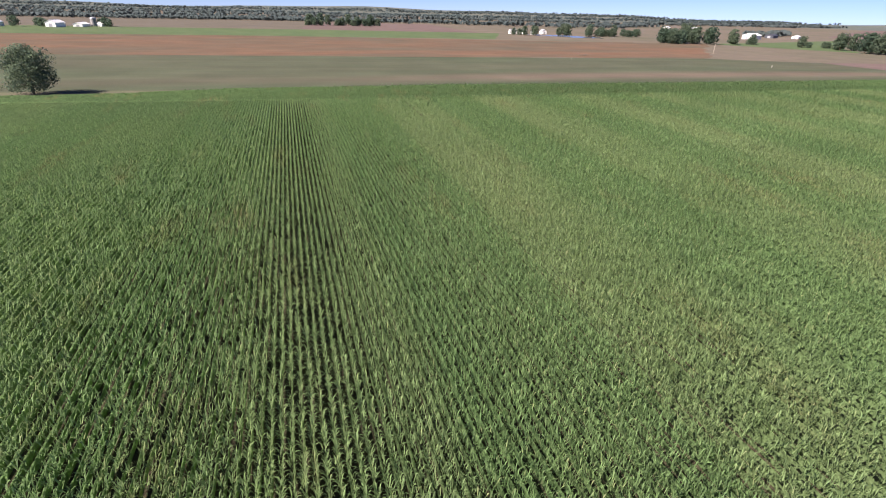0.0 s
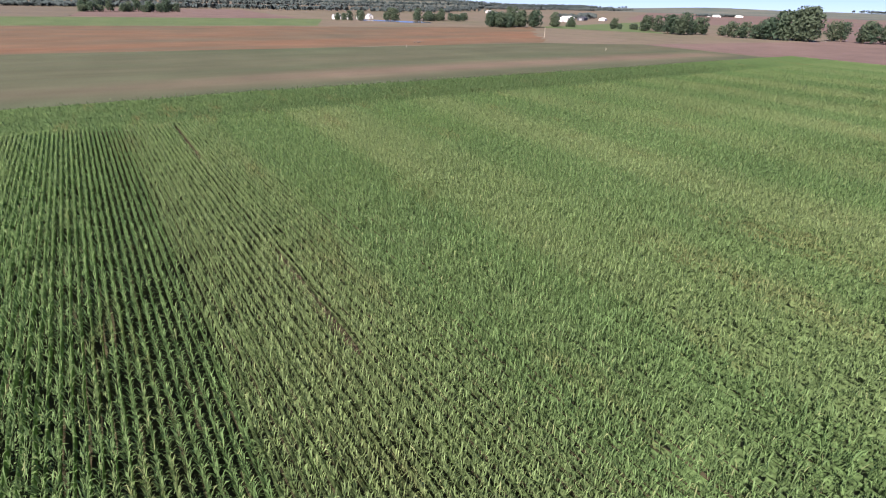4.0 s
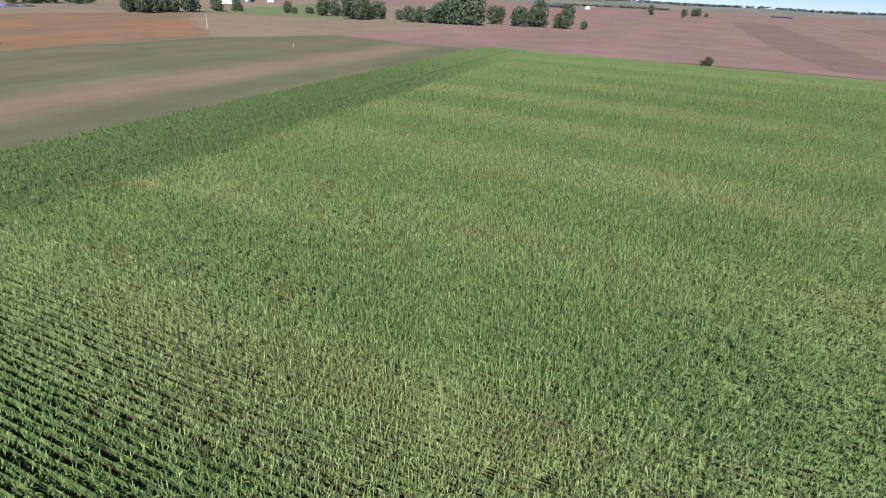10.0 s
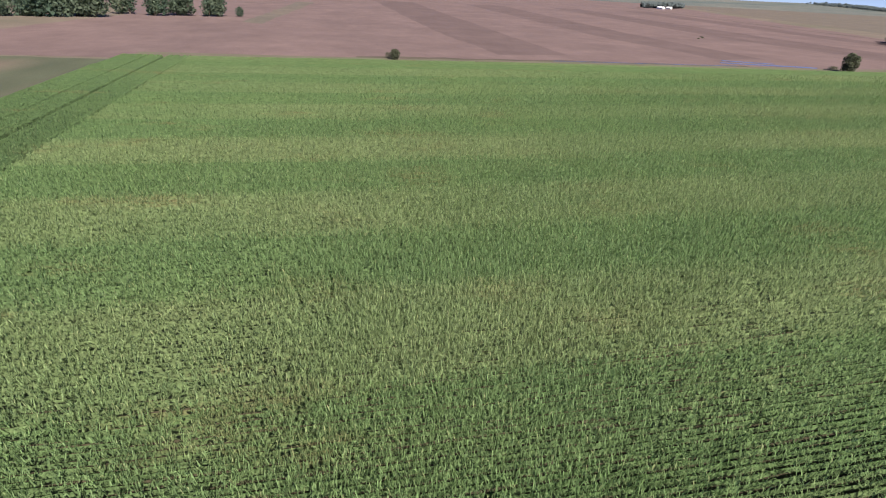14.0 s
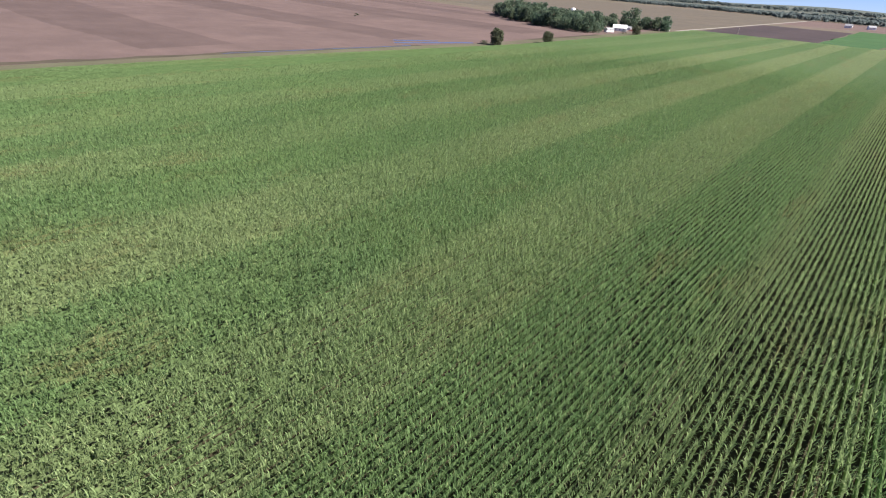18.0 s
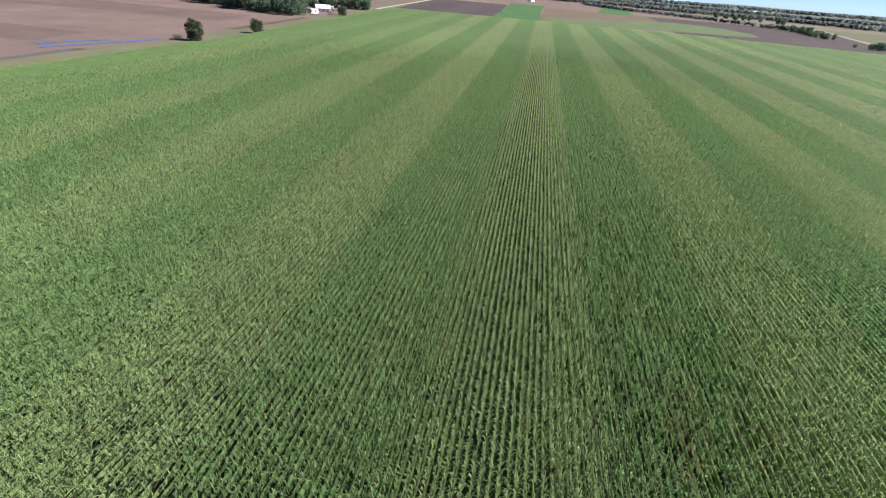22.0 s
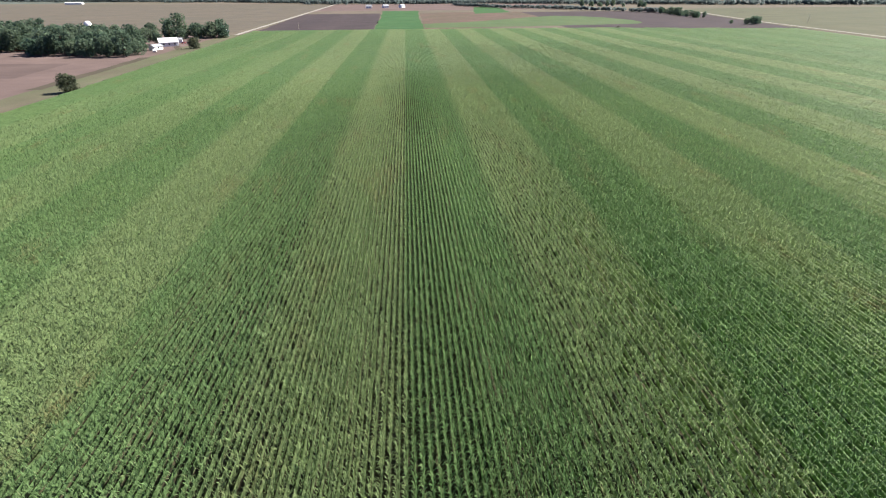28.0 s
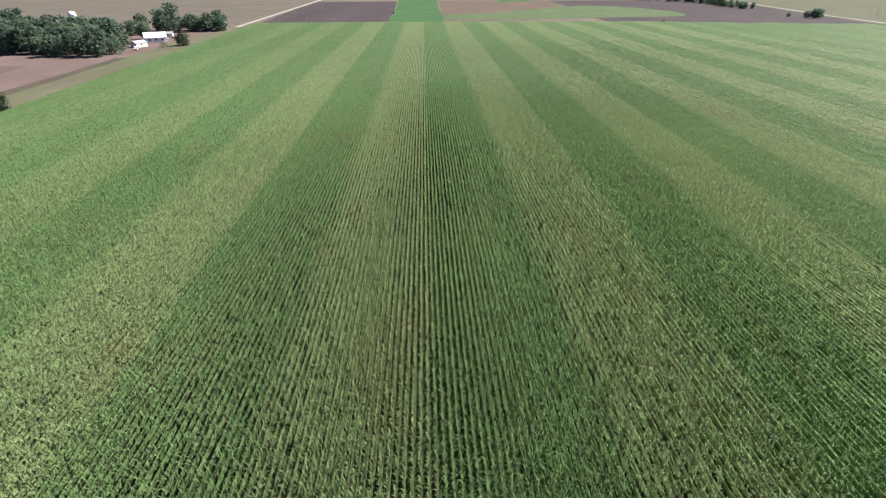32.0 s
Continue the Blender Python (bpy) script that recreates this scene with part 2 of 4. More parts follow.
BARK = plain("bark", (0.13, 0.10, 0.075), 0.9, 0.1, grain=2.0, amount=0.3)
SIDING = plain("weathered_siding", (0.40, 0.41, 0.43), 0.7, 0.3, amount=0.1)
WHITE = plain("white_paint", (0.78, 0.78, 0.76), 0.6, 0.3, amount=0.06)
ROOF_GREY = plain("grey_roofing", (0.30, 0.31, 0.33), 0.7, 0.3, amount=0.12)
ROOF_WHITE = plain("white_roof_sheet", (0.80, 0.80, 0.80), 0.4, 0.5, amount=0.05)
ROOF_DARK = plain("dark_roofing", (0.06, 0.065, 0.08), 0.6, 0.3, amount=0.15)
STEEL = plain("galvanised_steel", (0.62, 0.63, 0.64), 0.35, 0.5, 0.7, amount=0.08)
CONCRETE = plain("silo_concrete", (0.24, 0.235, 0.23), 0.85, 0.2, amount=0.12)
RED = plain("red_barn_paint", (0.24, 0.045, 0.035), 0.8, 0.2, amount=0.15)
GLASS = plain("window_glass", (0.03, 0.035, 0.045), 0.08, 0.6, amount=0.02)
STRAW = foliage("withered_leaves", (0.105, 0.078, 0.060), (0.150, 0.112, 0.082), 0.3)
POLE = plain("weathered_pole", (0.42, 0.37, 0.30), 0.85, 0.2, amount=0.15)
STONE = plain("field_stone", (0.115, 0.102, 0.092), 0.9, 0.2, grain=1.5, amount=0.3)
POST = plain("yellow_white_post", (0.36, 0.34, 0.28), 0.6, 0.3, amount=0.05)


LEAVES = foliage("tree_leaves", (0.084, 0.134, 0.092), (0.136, 0.178, 0.118), 0.62, 0.8, 1.25)
BUSH = foliage("bush_leaves", (0.104, 0.120, 0.074), (0.120, 0.134, 0.084), 0.6)
# distance haze is painted in: leaves paler and bluer, with little contrast
FARWOOD_HAZED = foliage("far_wood_leaves_hazed", (0.088, 0.120, 0.126), (0.114, 0.144, 0.146), 0.28, 0.92, 1.08, 0.10)
# wood and field tones; the bluish cast is haze put into the colour
HILLS_HAZED = field_material("wooded_hills_hazed", (0.070, 0.092, 0.086), (0.128, 0.130, 0.110), (1, 1), 0.0035)


# ---------------------------------------------------------------- builders
def mesh_object(name, verts, faces, material, parent=None):
    data = bpy.data.meshes.new(name)
    verts = np.asarray(verts, dtype=np.float32).reshape(-1, 3)
    faces = np.asarray(faces, dtype=np.int32)
    data.vertices.add(len(verts))
    data.vertices.foreach_set("co", verts.ravel())
    k = faces.shape[1]
    data.loops.add(faces.size)
    data.loops.foreach_set("vertex_index", faces.ravel())
    data.polygons.add(len(faces))
    data.polygons.foreach_set("loop_start", np.arange(0, faces.size, k, dtype=np.int32))
    data.update(calc_edges=True)
    data.materials.append(material)
    ob = new(name, data)
    ob.parent = parent
    return ob


def part(name, bm, material, parent, label=""):
    data = bpy.data.meshes.new(name)
    bm.to_mesh(data)
    bm.free()
    data.materials.append(material)
    ob = new(name, data)
    ob.parent = parent
    if label:
        ob["label"] = label
    return ob


def box(bm, x0, x1, y0, y1, z0, z1):
    v = [bm.verts.new((x, y, z)) for z in (z0, z1) for x, y in ((x0, y0), (x1, y0), (x1, y1), (x0, y1))]
    for f in ((3, 2, 1, 0), (4, 5, 6, 7), (0, 1, 5, 4), (1, 2, 6, 5), (2, 3, 7, 6), (3, 0, 4, 7)):
        bm.faces.new([v[i] for i in f])


def ragged(corners, amount, seed):
    """The same outline with an uneven edge, as ploughs and mowers leave it."""
    r = random.Random(seed)
    out = []
    for (ax, ay), (bx, by) in zip(corners, corners[1:] + corners[:1]):
        long = math.hypot(bx - ax, by - ay)
        n = max(1, min(40, int(long / 9)))
        drift = 0.0
        for k in range(n):
            u = k / n
            drift = 0.7 * drift + r.uniform(-1, 1) * amount
            s = drift if k else 0.0
            out.append((ax + (bx - ax) * u - (by - ay) / long * s, ay + (by - ay) * u + (bx - ax) / long * s))
    return out


def sheet(name, corners, z, material, label, category="field", edge=None):
    bm = bmesh.new()
    if edge is None:
        edge = 1.3 if name.startswith("field") and name != "field_corn_soil" else 0.0
    corners = ragged(list(corners), edge, len(name) + len(corners)) if edge else corners
    face = bm.faces.new([bm.verts.new((x, y, z)) for x, y in corners])
    bmesh.ops.triangulate(bm, faces=[face])
    for f in bm.faces:
        if f.normal.z < 0:
            f.normal_flip()
    data = bpy.data.meshes.new(name)
    bm.to_mesh(data)
    bm.free()
    data.materials.append(material)
    return tagged(new(name, data), label, category, kind="structure")


# ---------------------------------------------------------------- ground and fields
def ground():
    ring = [(4700 * math.cos(a * math.pi / 48), 4700 * math.sin(a * math.pi / 48)) for a in range(96)]
    sheet("ground", ring, -0.10, GRASSLAND, "flat farmland with dry grass out to the horizon", "ground")


E_EDGE, S_EDGE, N_EDGE = 192.0, -220.0, 590.0
HEADLAND = -186.0
ROAD = [(150, -300), (150, 280), (176, 432), (213, 668), (252, 835), (318, 1100)]


def west(y):
    """The corn's western edge runs a little aslant."""
    return np.interp(y, (-222, 0, 200, 300, 590), (-400, -396, -384, -388, -402))


def east(y):
    """The eastern edge keeps beside the gravel road."""
    return np.interp(y, [p[1] for p in ROAD], [p[0] - 33 for p in ROAD])


def north(x):
    return np.interp(x, (-402, -50, 80, 180), (590, 582, 549, 530))


def south(x):
    return np.interp(x, (-400, -65, 24, 60, 150), (-216, -220, -213, -203, -198))


def along_west(near, far, y0, y1, wave=0.0):
    """Corners of a strip beside the western edge, from near to far outside it."""
    r = random.Random(int(y0 * 7 + far))
    ys = [y0 + (y1 - y0) * k / 24 for k in range(25)]
    out = [(float(west(y)) - far - r.uniform(-wave, wave), y) for y in ys]
    return out + [(float(west(y)) - near - r.uniform(-wave, wave) * 0.3, y) for y in reversed(ys)]


def fields():
    soil = [(float(west(y)), y) for y in (N_EDGE, 300, 200, 0, -216)] + [(x, float(south(x))) for x in (-65, 24, 60, 117)]
    soil += [(float(east(y)), y) for y in (280, 432, 530)] + [(x, float(north(x))) for x in (80, -50)]
    sheet("field_corn_soil", soil, 0.0, SOIL, "bare brown soil under the corn rows")
    sheet("field_hay", [(-412, -335), (-330, -372), (420, -400), (420, -197), (60, -204), (24, -214), (-65, -221), (-400, -217)], -0.04, HAY, "mown grey-green hay field with tan swaths")
    sheet("field_soybean", [(-530, -590), (0, -650), (900, -600), (900, -401), (-330, -373)], -0.05, SOYBEAN, "rust-red ripe soybean field", edge=4.0)
    sheet("field_alfalfa_south", [(-330, -830), (-20, -850), (900, -820), (900, -602), (10, -652), (-250, -640)], -0.05, SEDGE, "bright green alfalfa strip behind the soybeans")
    sheet("field_pale_south", [(-60, -1300), (1200, -1500), (1200, -822), (-20, -852)], -0.05, PALESOIL, "pale tan stubble field")
    sheet("field_tan_south", [(-330, -1300), (-62, -1300), (-22, -870), (-300, -840)], -0.05, PLOUGHED, "tan tilled field beside the far hedge")
    sheet("field_pasture_south", [(-1000, -760), (-700, -560), (-600, -440), (-530, -592)], -0.045, SEDGE, "green pasture in front of farm sheds")
    sheet("field_brown_south_west", [(-3300, -2400), (-1100, -900), (-900, -620), (-1500, -690), (-3800, -1120)], -0.05, PLOUGHED, "brown tilled field beyond the farm sheds")
    # tilled land west of the corn: one field with pale and dark passes that run aslant
    edge = [(float(west(y)) - 3, y) for y in (560, 300, 200, 0, -216)]
    sheet("field_tilled_west", edge + [(-412, -334), (-700, -300), (-1420, -640), (-3900, -1100), (-3900, 2000), (-700, 560)], -0.04, PLOUGHED, "brown tilled field beside the corn")
    for a0, a1, b0, b1 in ((-32, 24, -22, 62), (122, 172, 182, 268), (275, 345, 384, 450), (430, 470, 560, 640)):
        sheet("field_band", [(-452, a1), (-446, a0 + 8), (-620, a0), (-1350, b0), (-1350, b1), (-640, a1 + 6)], -0.03, DARKBAND, "darker brown pass in the tilled field")
    sheet("field_track", [(-640, -196), (-625, -178), (-1115, -140), (-1115, -168)], -0.02, PALESOIL, "pale bare track across the tilled field", "track")
    # land north of the corn
    sheet("field_dark_north", [(-404, N_EDGE + 6), (-277, N_EDGE + 6), (-288, 1060), (-428, 1060)], -0.03, DARKSOIL, "dark tilled field beyond the corn")
    sheet("field_alfalfa_north", [(-276, N_EDGE + 6), (-222, N_EDGE + 6), (-216, 1180), (-289, 1180)], -0.03, ALFALFA, "bright green alfalfa strip beyond the corn")
    sheet("field_soybean_north", [(-221, N_EDGE + 20), (-40, N_EDGE + 70), (-20, 1080), (-214, 1080)], -0.034, PINKSOIL, "pinkish ripe soybean field beyond the corn")
    sheet("field_alfalfa_far", [(-118, 1002), (-41, 1056), (-14, 1400), (-70, 1400)], -0.028, ALFALFA, "small green alfalfa piece in the soybeans")
    sheet("field_dark_north_east", [(-58, 584), (80, 551), (178, 533), (204, 668), (243, 835), (300, 1060), (-30, 1060)], -0.035, DARKSOIL, "dark tilled field beside the road")
    spit = [(-221, 640), (-170, 636), (-100, 644), (-48, 654), (10, 662), (49, 669), (66, 700), (74, 750), (63, 819), (38, 872), (2, 897), (-34, 866), (-78, 828), (-120, 782), (-158, 746), (-216, 716)]
    sheet("field_grass_spit", spit, -0.022, SEDGE, "green grass waterway at the corn's end")
    sheet("field_pale_north_west", [(-2900, 1560), (-690, 640), (-425, 600), (-470, 1900), (-2900, 2300)], -0.045, PALESOIL, "pale tan stubble field behind the farmstead")
    sheet("field_pale_north_east", [(186, 432), (170, 300), (1600, 300), (1600, 1150), (340, 1150), (262, 835), (223, 668)], -0.04, DRYGRASS, "pale yellowish field across the road")
    sheet("field_far_north", [(-460, 1200), (200, 1200), (160, 1700), (-500, 1800)], -0.05, PLOUGHED, "tan tilled field before the northern woods")
    sheet("field_dry_margin", [(24, -222), (60, -212), (150, -206), (150, -222), (90, -224)][::-1], -0.02, VERGE, "dry brown grass margin under the lone tree")
    # roads and edges
    sheet("road_north", [(-416.5, 566), (-411.5, 566), (-433, 1150), (-470, 2100), (-479, 2100), (-440, 1150)][::-1], 0.02, GRAVEL, "pale straight gravel road", "road")
    sheet("road_east", [(x + 2.5, y) for x, y in ROAD] + [(x - 2.5, y) for x, y in ROAD[::-1]], 0.02, GRAVEL, "pale gravel road along the corn field", "road")
    for off, name in ((-9.5, "verge_road_west"), (3.0, "verge_road_east")):
        sheet(name, [(x + off + 6.5, y) for x, y in ROAD] + [(x + off, y) for x, y in ROAD[::-1]], 0.01, VERGE, "narrow grass strip along the gravel road", "verge")
    sheet("verge_west", along_west(0.5, 25, -216, 565, 3.0)[::-1], 0.01, VERGE, "narrow grass strip along the corn", "verge")
    sheet("ditch_west", along_west(23, 29, -110, 125, 2.2)[::-1], 0.015, DITCH, "narrow damp ditch between corn and tilled soil", "ditch")
    line = [(-1650, 745), (-1316, 678), (-1000, 600), (-821, 560), (-640, 532)]
    sheet("ditch_far_west", [(x, y + 3) for x, y in line] + [(x, y - 3) for x, y in line[::-1]], 0.015, DITCH, "dark overgrown ditch line across the tilled field", "ditch", 1.0)
    sheet("ditch_water", along_west(25.2, 26.6, 2, 118, 0.7)[::-1], 0.03, WATER, "thin line of bluish water in a ditch", "puddle")
    sheet("ditch_north_west", along_west(23, 30, 245, 372, 0.8)[::-1], 0.015, DITCH, "dark damp strip between corn and tilled soil", "ditch")
    sheet("ditch_water", [(-431, 120), (-426, 134), (-422, 150), (-417, 170), (-413, 176), (-410, 172), (-414, 160), (-419, 142), (-424, 126), (-428, 116)][::-1], 0.03, WATER, "shallow bluish standing water in the field's wet corner", "puddle")
    sheet("ditch_water", [(-442, 128), (-434, 146), (-428, 158), (-426, 154), (-431, 142), (-438, 126)][::-1], 0.03, WATER, "shallow bluish standing water in the field's wet corner", "puddle")
    sheet("pond", [(-455, -735), (-440, -700), (-405, -712), (-375, -770), (-365, -800), (-385, -806), (-420, -775)], 0.0, WATER, "small dark blue pond by the trees", "pond")


ground()
fields()

# ---------------------------------------------------------------- corn
ROW = 0.762
# the line over the field along which the corn lies nearest to the flight
NEAR = [(-5, -15), (-25, -57), (-50, -84), (-77, -104), (-111, -120), (-146, -120), (-177, -111), (-200, -90), (-218, -59), (-229, -24), (-238, 30), (-241, 120)]
rng = np.random.default_rng(7)
TRACKS = (-258, -259, -269)  # headland rows flattened by wheels


def from_line(x, y):
    best = np.full(np.shape(x), 1e9)
    for (ax, ay), (bx, by) in zip(NEAR, NEAR[1:]):
        dx, dy = bx - ax, by - ay
        s = np.clip(((x - ax) * dx + (y - ay) * dy) / (dx * dx + dy * dy), 0, 1)
        best = np.minimum(best, np.hypot(x - ax - s * dx, y - ay - s * dy))
    return best


def missing(x, y):
    """Two skips of the planter."""
    return (np.abs(x + 38.1) < 0.5) & (((y > -107) & (y < -84)) | ((y > -184) & (y < -152)))


def inner(x, y):
    """The heart of the field, which the flight goes round and never looks at from near by."""
    return (y < x + 135) & (y > np.interp(x, (-165, -150, -90, -70, 20, 60), (0, -38, -42, -12, -5, -50)))


def plants(low, high, blur, step, leaves, blades, stretch, name, label):
    rows = np.arange(math.ceil(-370 / ROW), math.floor(130 / ROW)) * ROW
    ys = np.arange(HEADLAND, 350, step)
    x, y = np.meshgrid(rows, ys, indexing="ij")
    cross = np.meshgrid(np.arange(-392, 112, step), np.arange(math.ceil(S_EDGE / ROW), math.floor((HEADLAND - 0.3) / ROW)) * ROW, indexing="ij")
    x, y = np.concatenate([x.ravel(), cross[0].ravel()]), np.concatenate([y.ravel(), cross[1].ravel()])
    across = y < HEADLAND - 0.1
    d = from_line(x, y)
    keep = (d + rng.normal(0, 1, len(d)) * blur[0] >= low) & (d + rng.uniform(-1, 1, len(d)) * blur[1] < high)
    x, y, across = x[keep], y[keep], across[keep]
    aside, onward = rng.normal(0, 0.045, len(x)), rng.uniform(-0.45, 0.45, len(x)) * step
    x, y = x + np.where(across, onward, aside), y + np.where(across, aside, onward)
    keep = ~inner(x, y) & ~((y < HEADLAND) & np.isin(np.round(y / ROW), TRACKS)) & ~missing(x, y) & (y > south(x) + 0.4) & (x > west(y) + 0.4) & (x < east(y) - 0.4) & (rng.random(len(x)) > 0.07)
    x, y = x[keep], y[keep]
    n = len(x)
    tall = rng.normal(1.0, 0.11, n)
    turn = rng.normal(0, 0.5, n)
    verts, faces, count = [], [], 0
    for k in range(leaves + blades):
        # leaves stand to both sides of the row in turn and arch over; the upper ones are shorter and steeper
        arched = k < leaves
        up = (k + (leaves < 3)) / max(leaves - 1, 2) if arched else (k - leaves) / max(blades - 1, 1)
        az = turn + (0 if k % 2 else math.pi) + rng.normal(0, 0.9, n)
        z0 = (0.95 + 0.82 * up if arched else 1.40 + 0.36 * up) * tall + rng.uniform(-0.15, 0.15, n)
        long = stretch * (0.58 - 0.15 * up if arched else 0.32) * rng.uniform(0.65, 1.25, n)
        wide = stretch * 0.040 * rng.uniform(0.7, 1.25, n)
        rise = (0.26 + 0.30 * up * up) * rng.uniform(0.6, 1.4, n)
        drop = rng.uniform(-0.20, 0.12, n) + 0.16 * up
        # the rows' gaps stay open: leaves reach further along the row than across it
        ca, sa = 0.94 * np.cos(az), np.sin(az)
        roll = rng.normal(0, 0.35, n) * wide
        mx, my, mz = x + ca * long * 0.5, y + sa * long * 0.5, z0 + rise
        if arched:
            root = np.stack([x, y, z0 - 0.10], 1)
            a = np.stack([mx - sa * wide, my + ca * wide, mz + roll], 1)
            b = np.stack([mx + sa * wide, my - ca * wide, mz - roll], 1)
            tip = np.stack([x + ca * long, y + sa * long, z0 + rise + drop], 1)
            verts.append(np.stack([root, a, b, tip], 1).reshape(-1, 3))
            i = count + 4 * np.arange(n)[:, None]
            faces.append(np.concatenate([i + [0, 2, 1], i + [1, 2, 3]], 0))
            count += 4 * n
        else:
            # the upper leaves stand up as blades round the stalk
            jx, jy = rng.uniform(-0.14, 0.14, n), rng.uniform(-0.5, 0.5, n) * step
            foot = 1.15 * wide
            a = np.stack([x + jx - sa * foot, y + jy + ca * foot, z0], 1)
            b = np.stack([x + jx + sa * foot, y + jy - ca * foot, z0 + roll], 1)
            tip = np.stack([x + jx + ca * long, y + jy + sa * long, z0 + (0.42 + 0.25 * up) * rng.uniform(0.6, 1.3, n)], 1)
            verts.append(np.stack([a, b, tip], 1).reshape(-1, 3))
            faces.append(count + 3 * np.arange(n)[:, None] + [0, 1, 2])
            count += 3 * n
    ob = mesh_object(name, np.concatenate(verts), np.concatenate(faces), CORN)
    return tagged(ob, label, "corn", kind="stuff")


def ridges(name, rows_along_x, lo, hi, start, end, label):
    """The body of the crop: each row is a ragged hedge of its own."""
    verts, faces, count = [], [], 0
    for r in range(math.ceil(lo / ROW), math.floor(hi / ROW)):
        c = r * ROW + rng.normal(0, 0.022)
        if rows_along_x and r in TRACKS:
            continue

        def dist(v):
            k = np.full_like(v, c)
            return from_line(v, k) if rows_along_x else from_line(k, v)

        begin = start + rng.uniform(-0.6, 0.6)
        knots = np.arange(begin, end, 4.0)
        pitch = np.interp(dist(knots), (30, 70, 100, 480), (3.2, 2.4, 2.4, 13.0))
        grow = np.concatenate([[0], np.cumsum(4.0 / pitch)])
        n = int(grow[-1])
        along = np.interp(np.arange(n + 1) * grow[-1] / n, grow, np.append(knots, end))
        along = along + rng.uniform(-0.25, 0.25, n + 1) * np.interp(along, knots, pitch)
        along[0], along[-1] = begin, end
        d = dist(along)
        fine = np.interp(d, (40, 80, 190, 300), (1.0, 0.68, 0.48, 0.30))
        off = rng.normal(0, 0.035, n + 1) * fine
        wide = np.interp(d, (22, 60, 100, 130, 170, 225), (0.06, 0.16, 0.26, 0.30, 0.355, 0.385)) + rng.normal(0, 0.028, n + 1) * fine
        low = np.interp(d, (22, 60, 100, 240, 330), (0.1, 0.3, 0.8, 1.3, 1.9)) + rng.normal(0, 0.10, n + 1) * fine ** 2
        rim = np.interp(d, (24, 62, 100, 165), (0.55, 0.95, 1.35, 2.00)) + rng.normal(0, 0.08, (2, n + 1)) * fine ** 1.6
        rim = np.maximum(rim, low)
        peak = np.interp(d, (24, 62, 100, 165, 240, 340), (0.70, 1.15, 1.58, 2.15, 2.15, 2.05)) + rng.normal(0, 0.10, n + 1) * fine
        if rows_along_x:
            wide, low, peak = wide * 0.88, low - 0.6, peak
            rim = np.maximum(rim - 0.12, low)
        cross = [(c + off - wide, low), (c + off - wide, rim[0]), (c + off, peak), (c + off + wide, rim[1]), (c + off + wide, low)]
        ring = np.stack([np.stack([along, v, z] if rows_along_x else [v, along, z], 1) for v, z in cross], 1)
        mid = (along[:-1] + along[1:]) / 2
        stay = (mid > west(c)) & (mid < east(c)) & (c > south(mid)) if rows_along_x else ~missing(np.full(n, c), mid) & (c > west(mid)) & (c < east(mid)) & (mid < north(c))
        # every stretch of the hedge has corners of its own, so that it can differ in shape from the next
        pieces = np.concatenate([ring[:-1], ring[1:]], 1)[stay]
        k = len(pieces)
        i = count + 10 * np.arange(k)[:, None]
        verts.append(pieces.reshape(-1, 3))
        walls = (d[:-1][stay] < 330 + rng.uniform(-70, 70, k))
        w = i[walls]
        faces.append(np.concatenate([i + [1, 2, 7, 6], i + [2, 3, 8, 7], w + [0, 1, 6, 5], w + [3, 4, 9, 8]], 0))
        count += 10 * k
    ob = mesh_object(name, np.concatenate(verts), np.concatenate(faces), CANOPY)
    return tagged(ob, label, "corn", kind="stuff")


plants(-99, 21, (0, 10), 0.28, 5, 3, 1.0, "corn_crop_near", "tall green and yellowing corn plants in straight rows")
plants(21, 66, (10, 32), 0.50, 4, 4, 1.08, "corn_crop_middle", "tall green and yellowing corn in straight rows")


def dry_stalks():
    """Withered short plants and leaves lying in the two skips of the planter."""
    n = 1100
    r = np.random.default_rng(77)
    y = np.where(r.random(n) < 0.5, r.uniform(-107, -84, n), r.uniform(-180, -152, n))
    x = -38.1 + r.normal(0.12, 0.28, n)
    z = r.uniform(0.05, 1.35, n) * np.clip(1.2 - np.abs(x + 38.1), 0.2, 1)
    az, long, wide = r.uniform(0, 2 * math.pi, n), r.uniform(0.25, 0.6, n), r.uniform(0.03, 0.06, n)
    ca, sa = np.cos(az), np.sin(az)
    a = np.stack([x - sa * wide, y + ca * wide, z], 1)
    b = np.stack([x + sa * wide, y - ca * wide, z], 1)
    tip = np.stack([x + ca * long, y + sa * long, z + r.uniform(-0.1, 0.4, n)], 1)
    ob = mesh_object("dry_stalks", np.stack([a, b, tip], 1).reshape(-1, 3), np.arange(3 * n).reshape(-1, 3), STRAW)
    tagged(ob, "brown withered stalks lying in a gap in a corn row", "dry corn", kind="stuff")


dry_stalks()
ridges("corn_crop_far", False, -404, E_EDGE, HEADLAND, N_EDGE, "corn rows in green and yellowish strips")
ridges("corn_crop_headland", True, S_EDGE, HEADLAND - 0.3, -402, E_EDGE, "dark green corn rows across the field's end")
plants(66, 140, (10, 50), 0.9, 2, 4, 1.15, "corn_crop_outer", "upper leaves of tall green and yellowing corn")


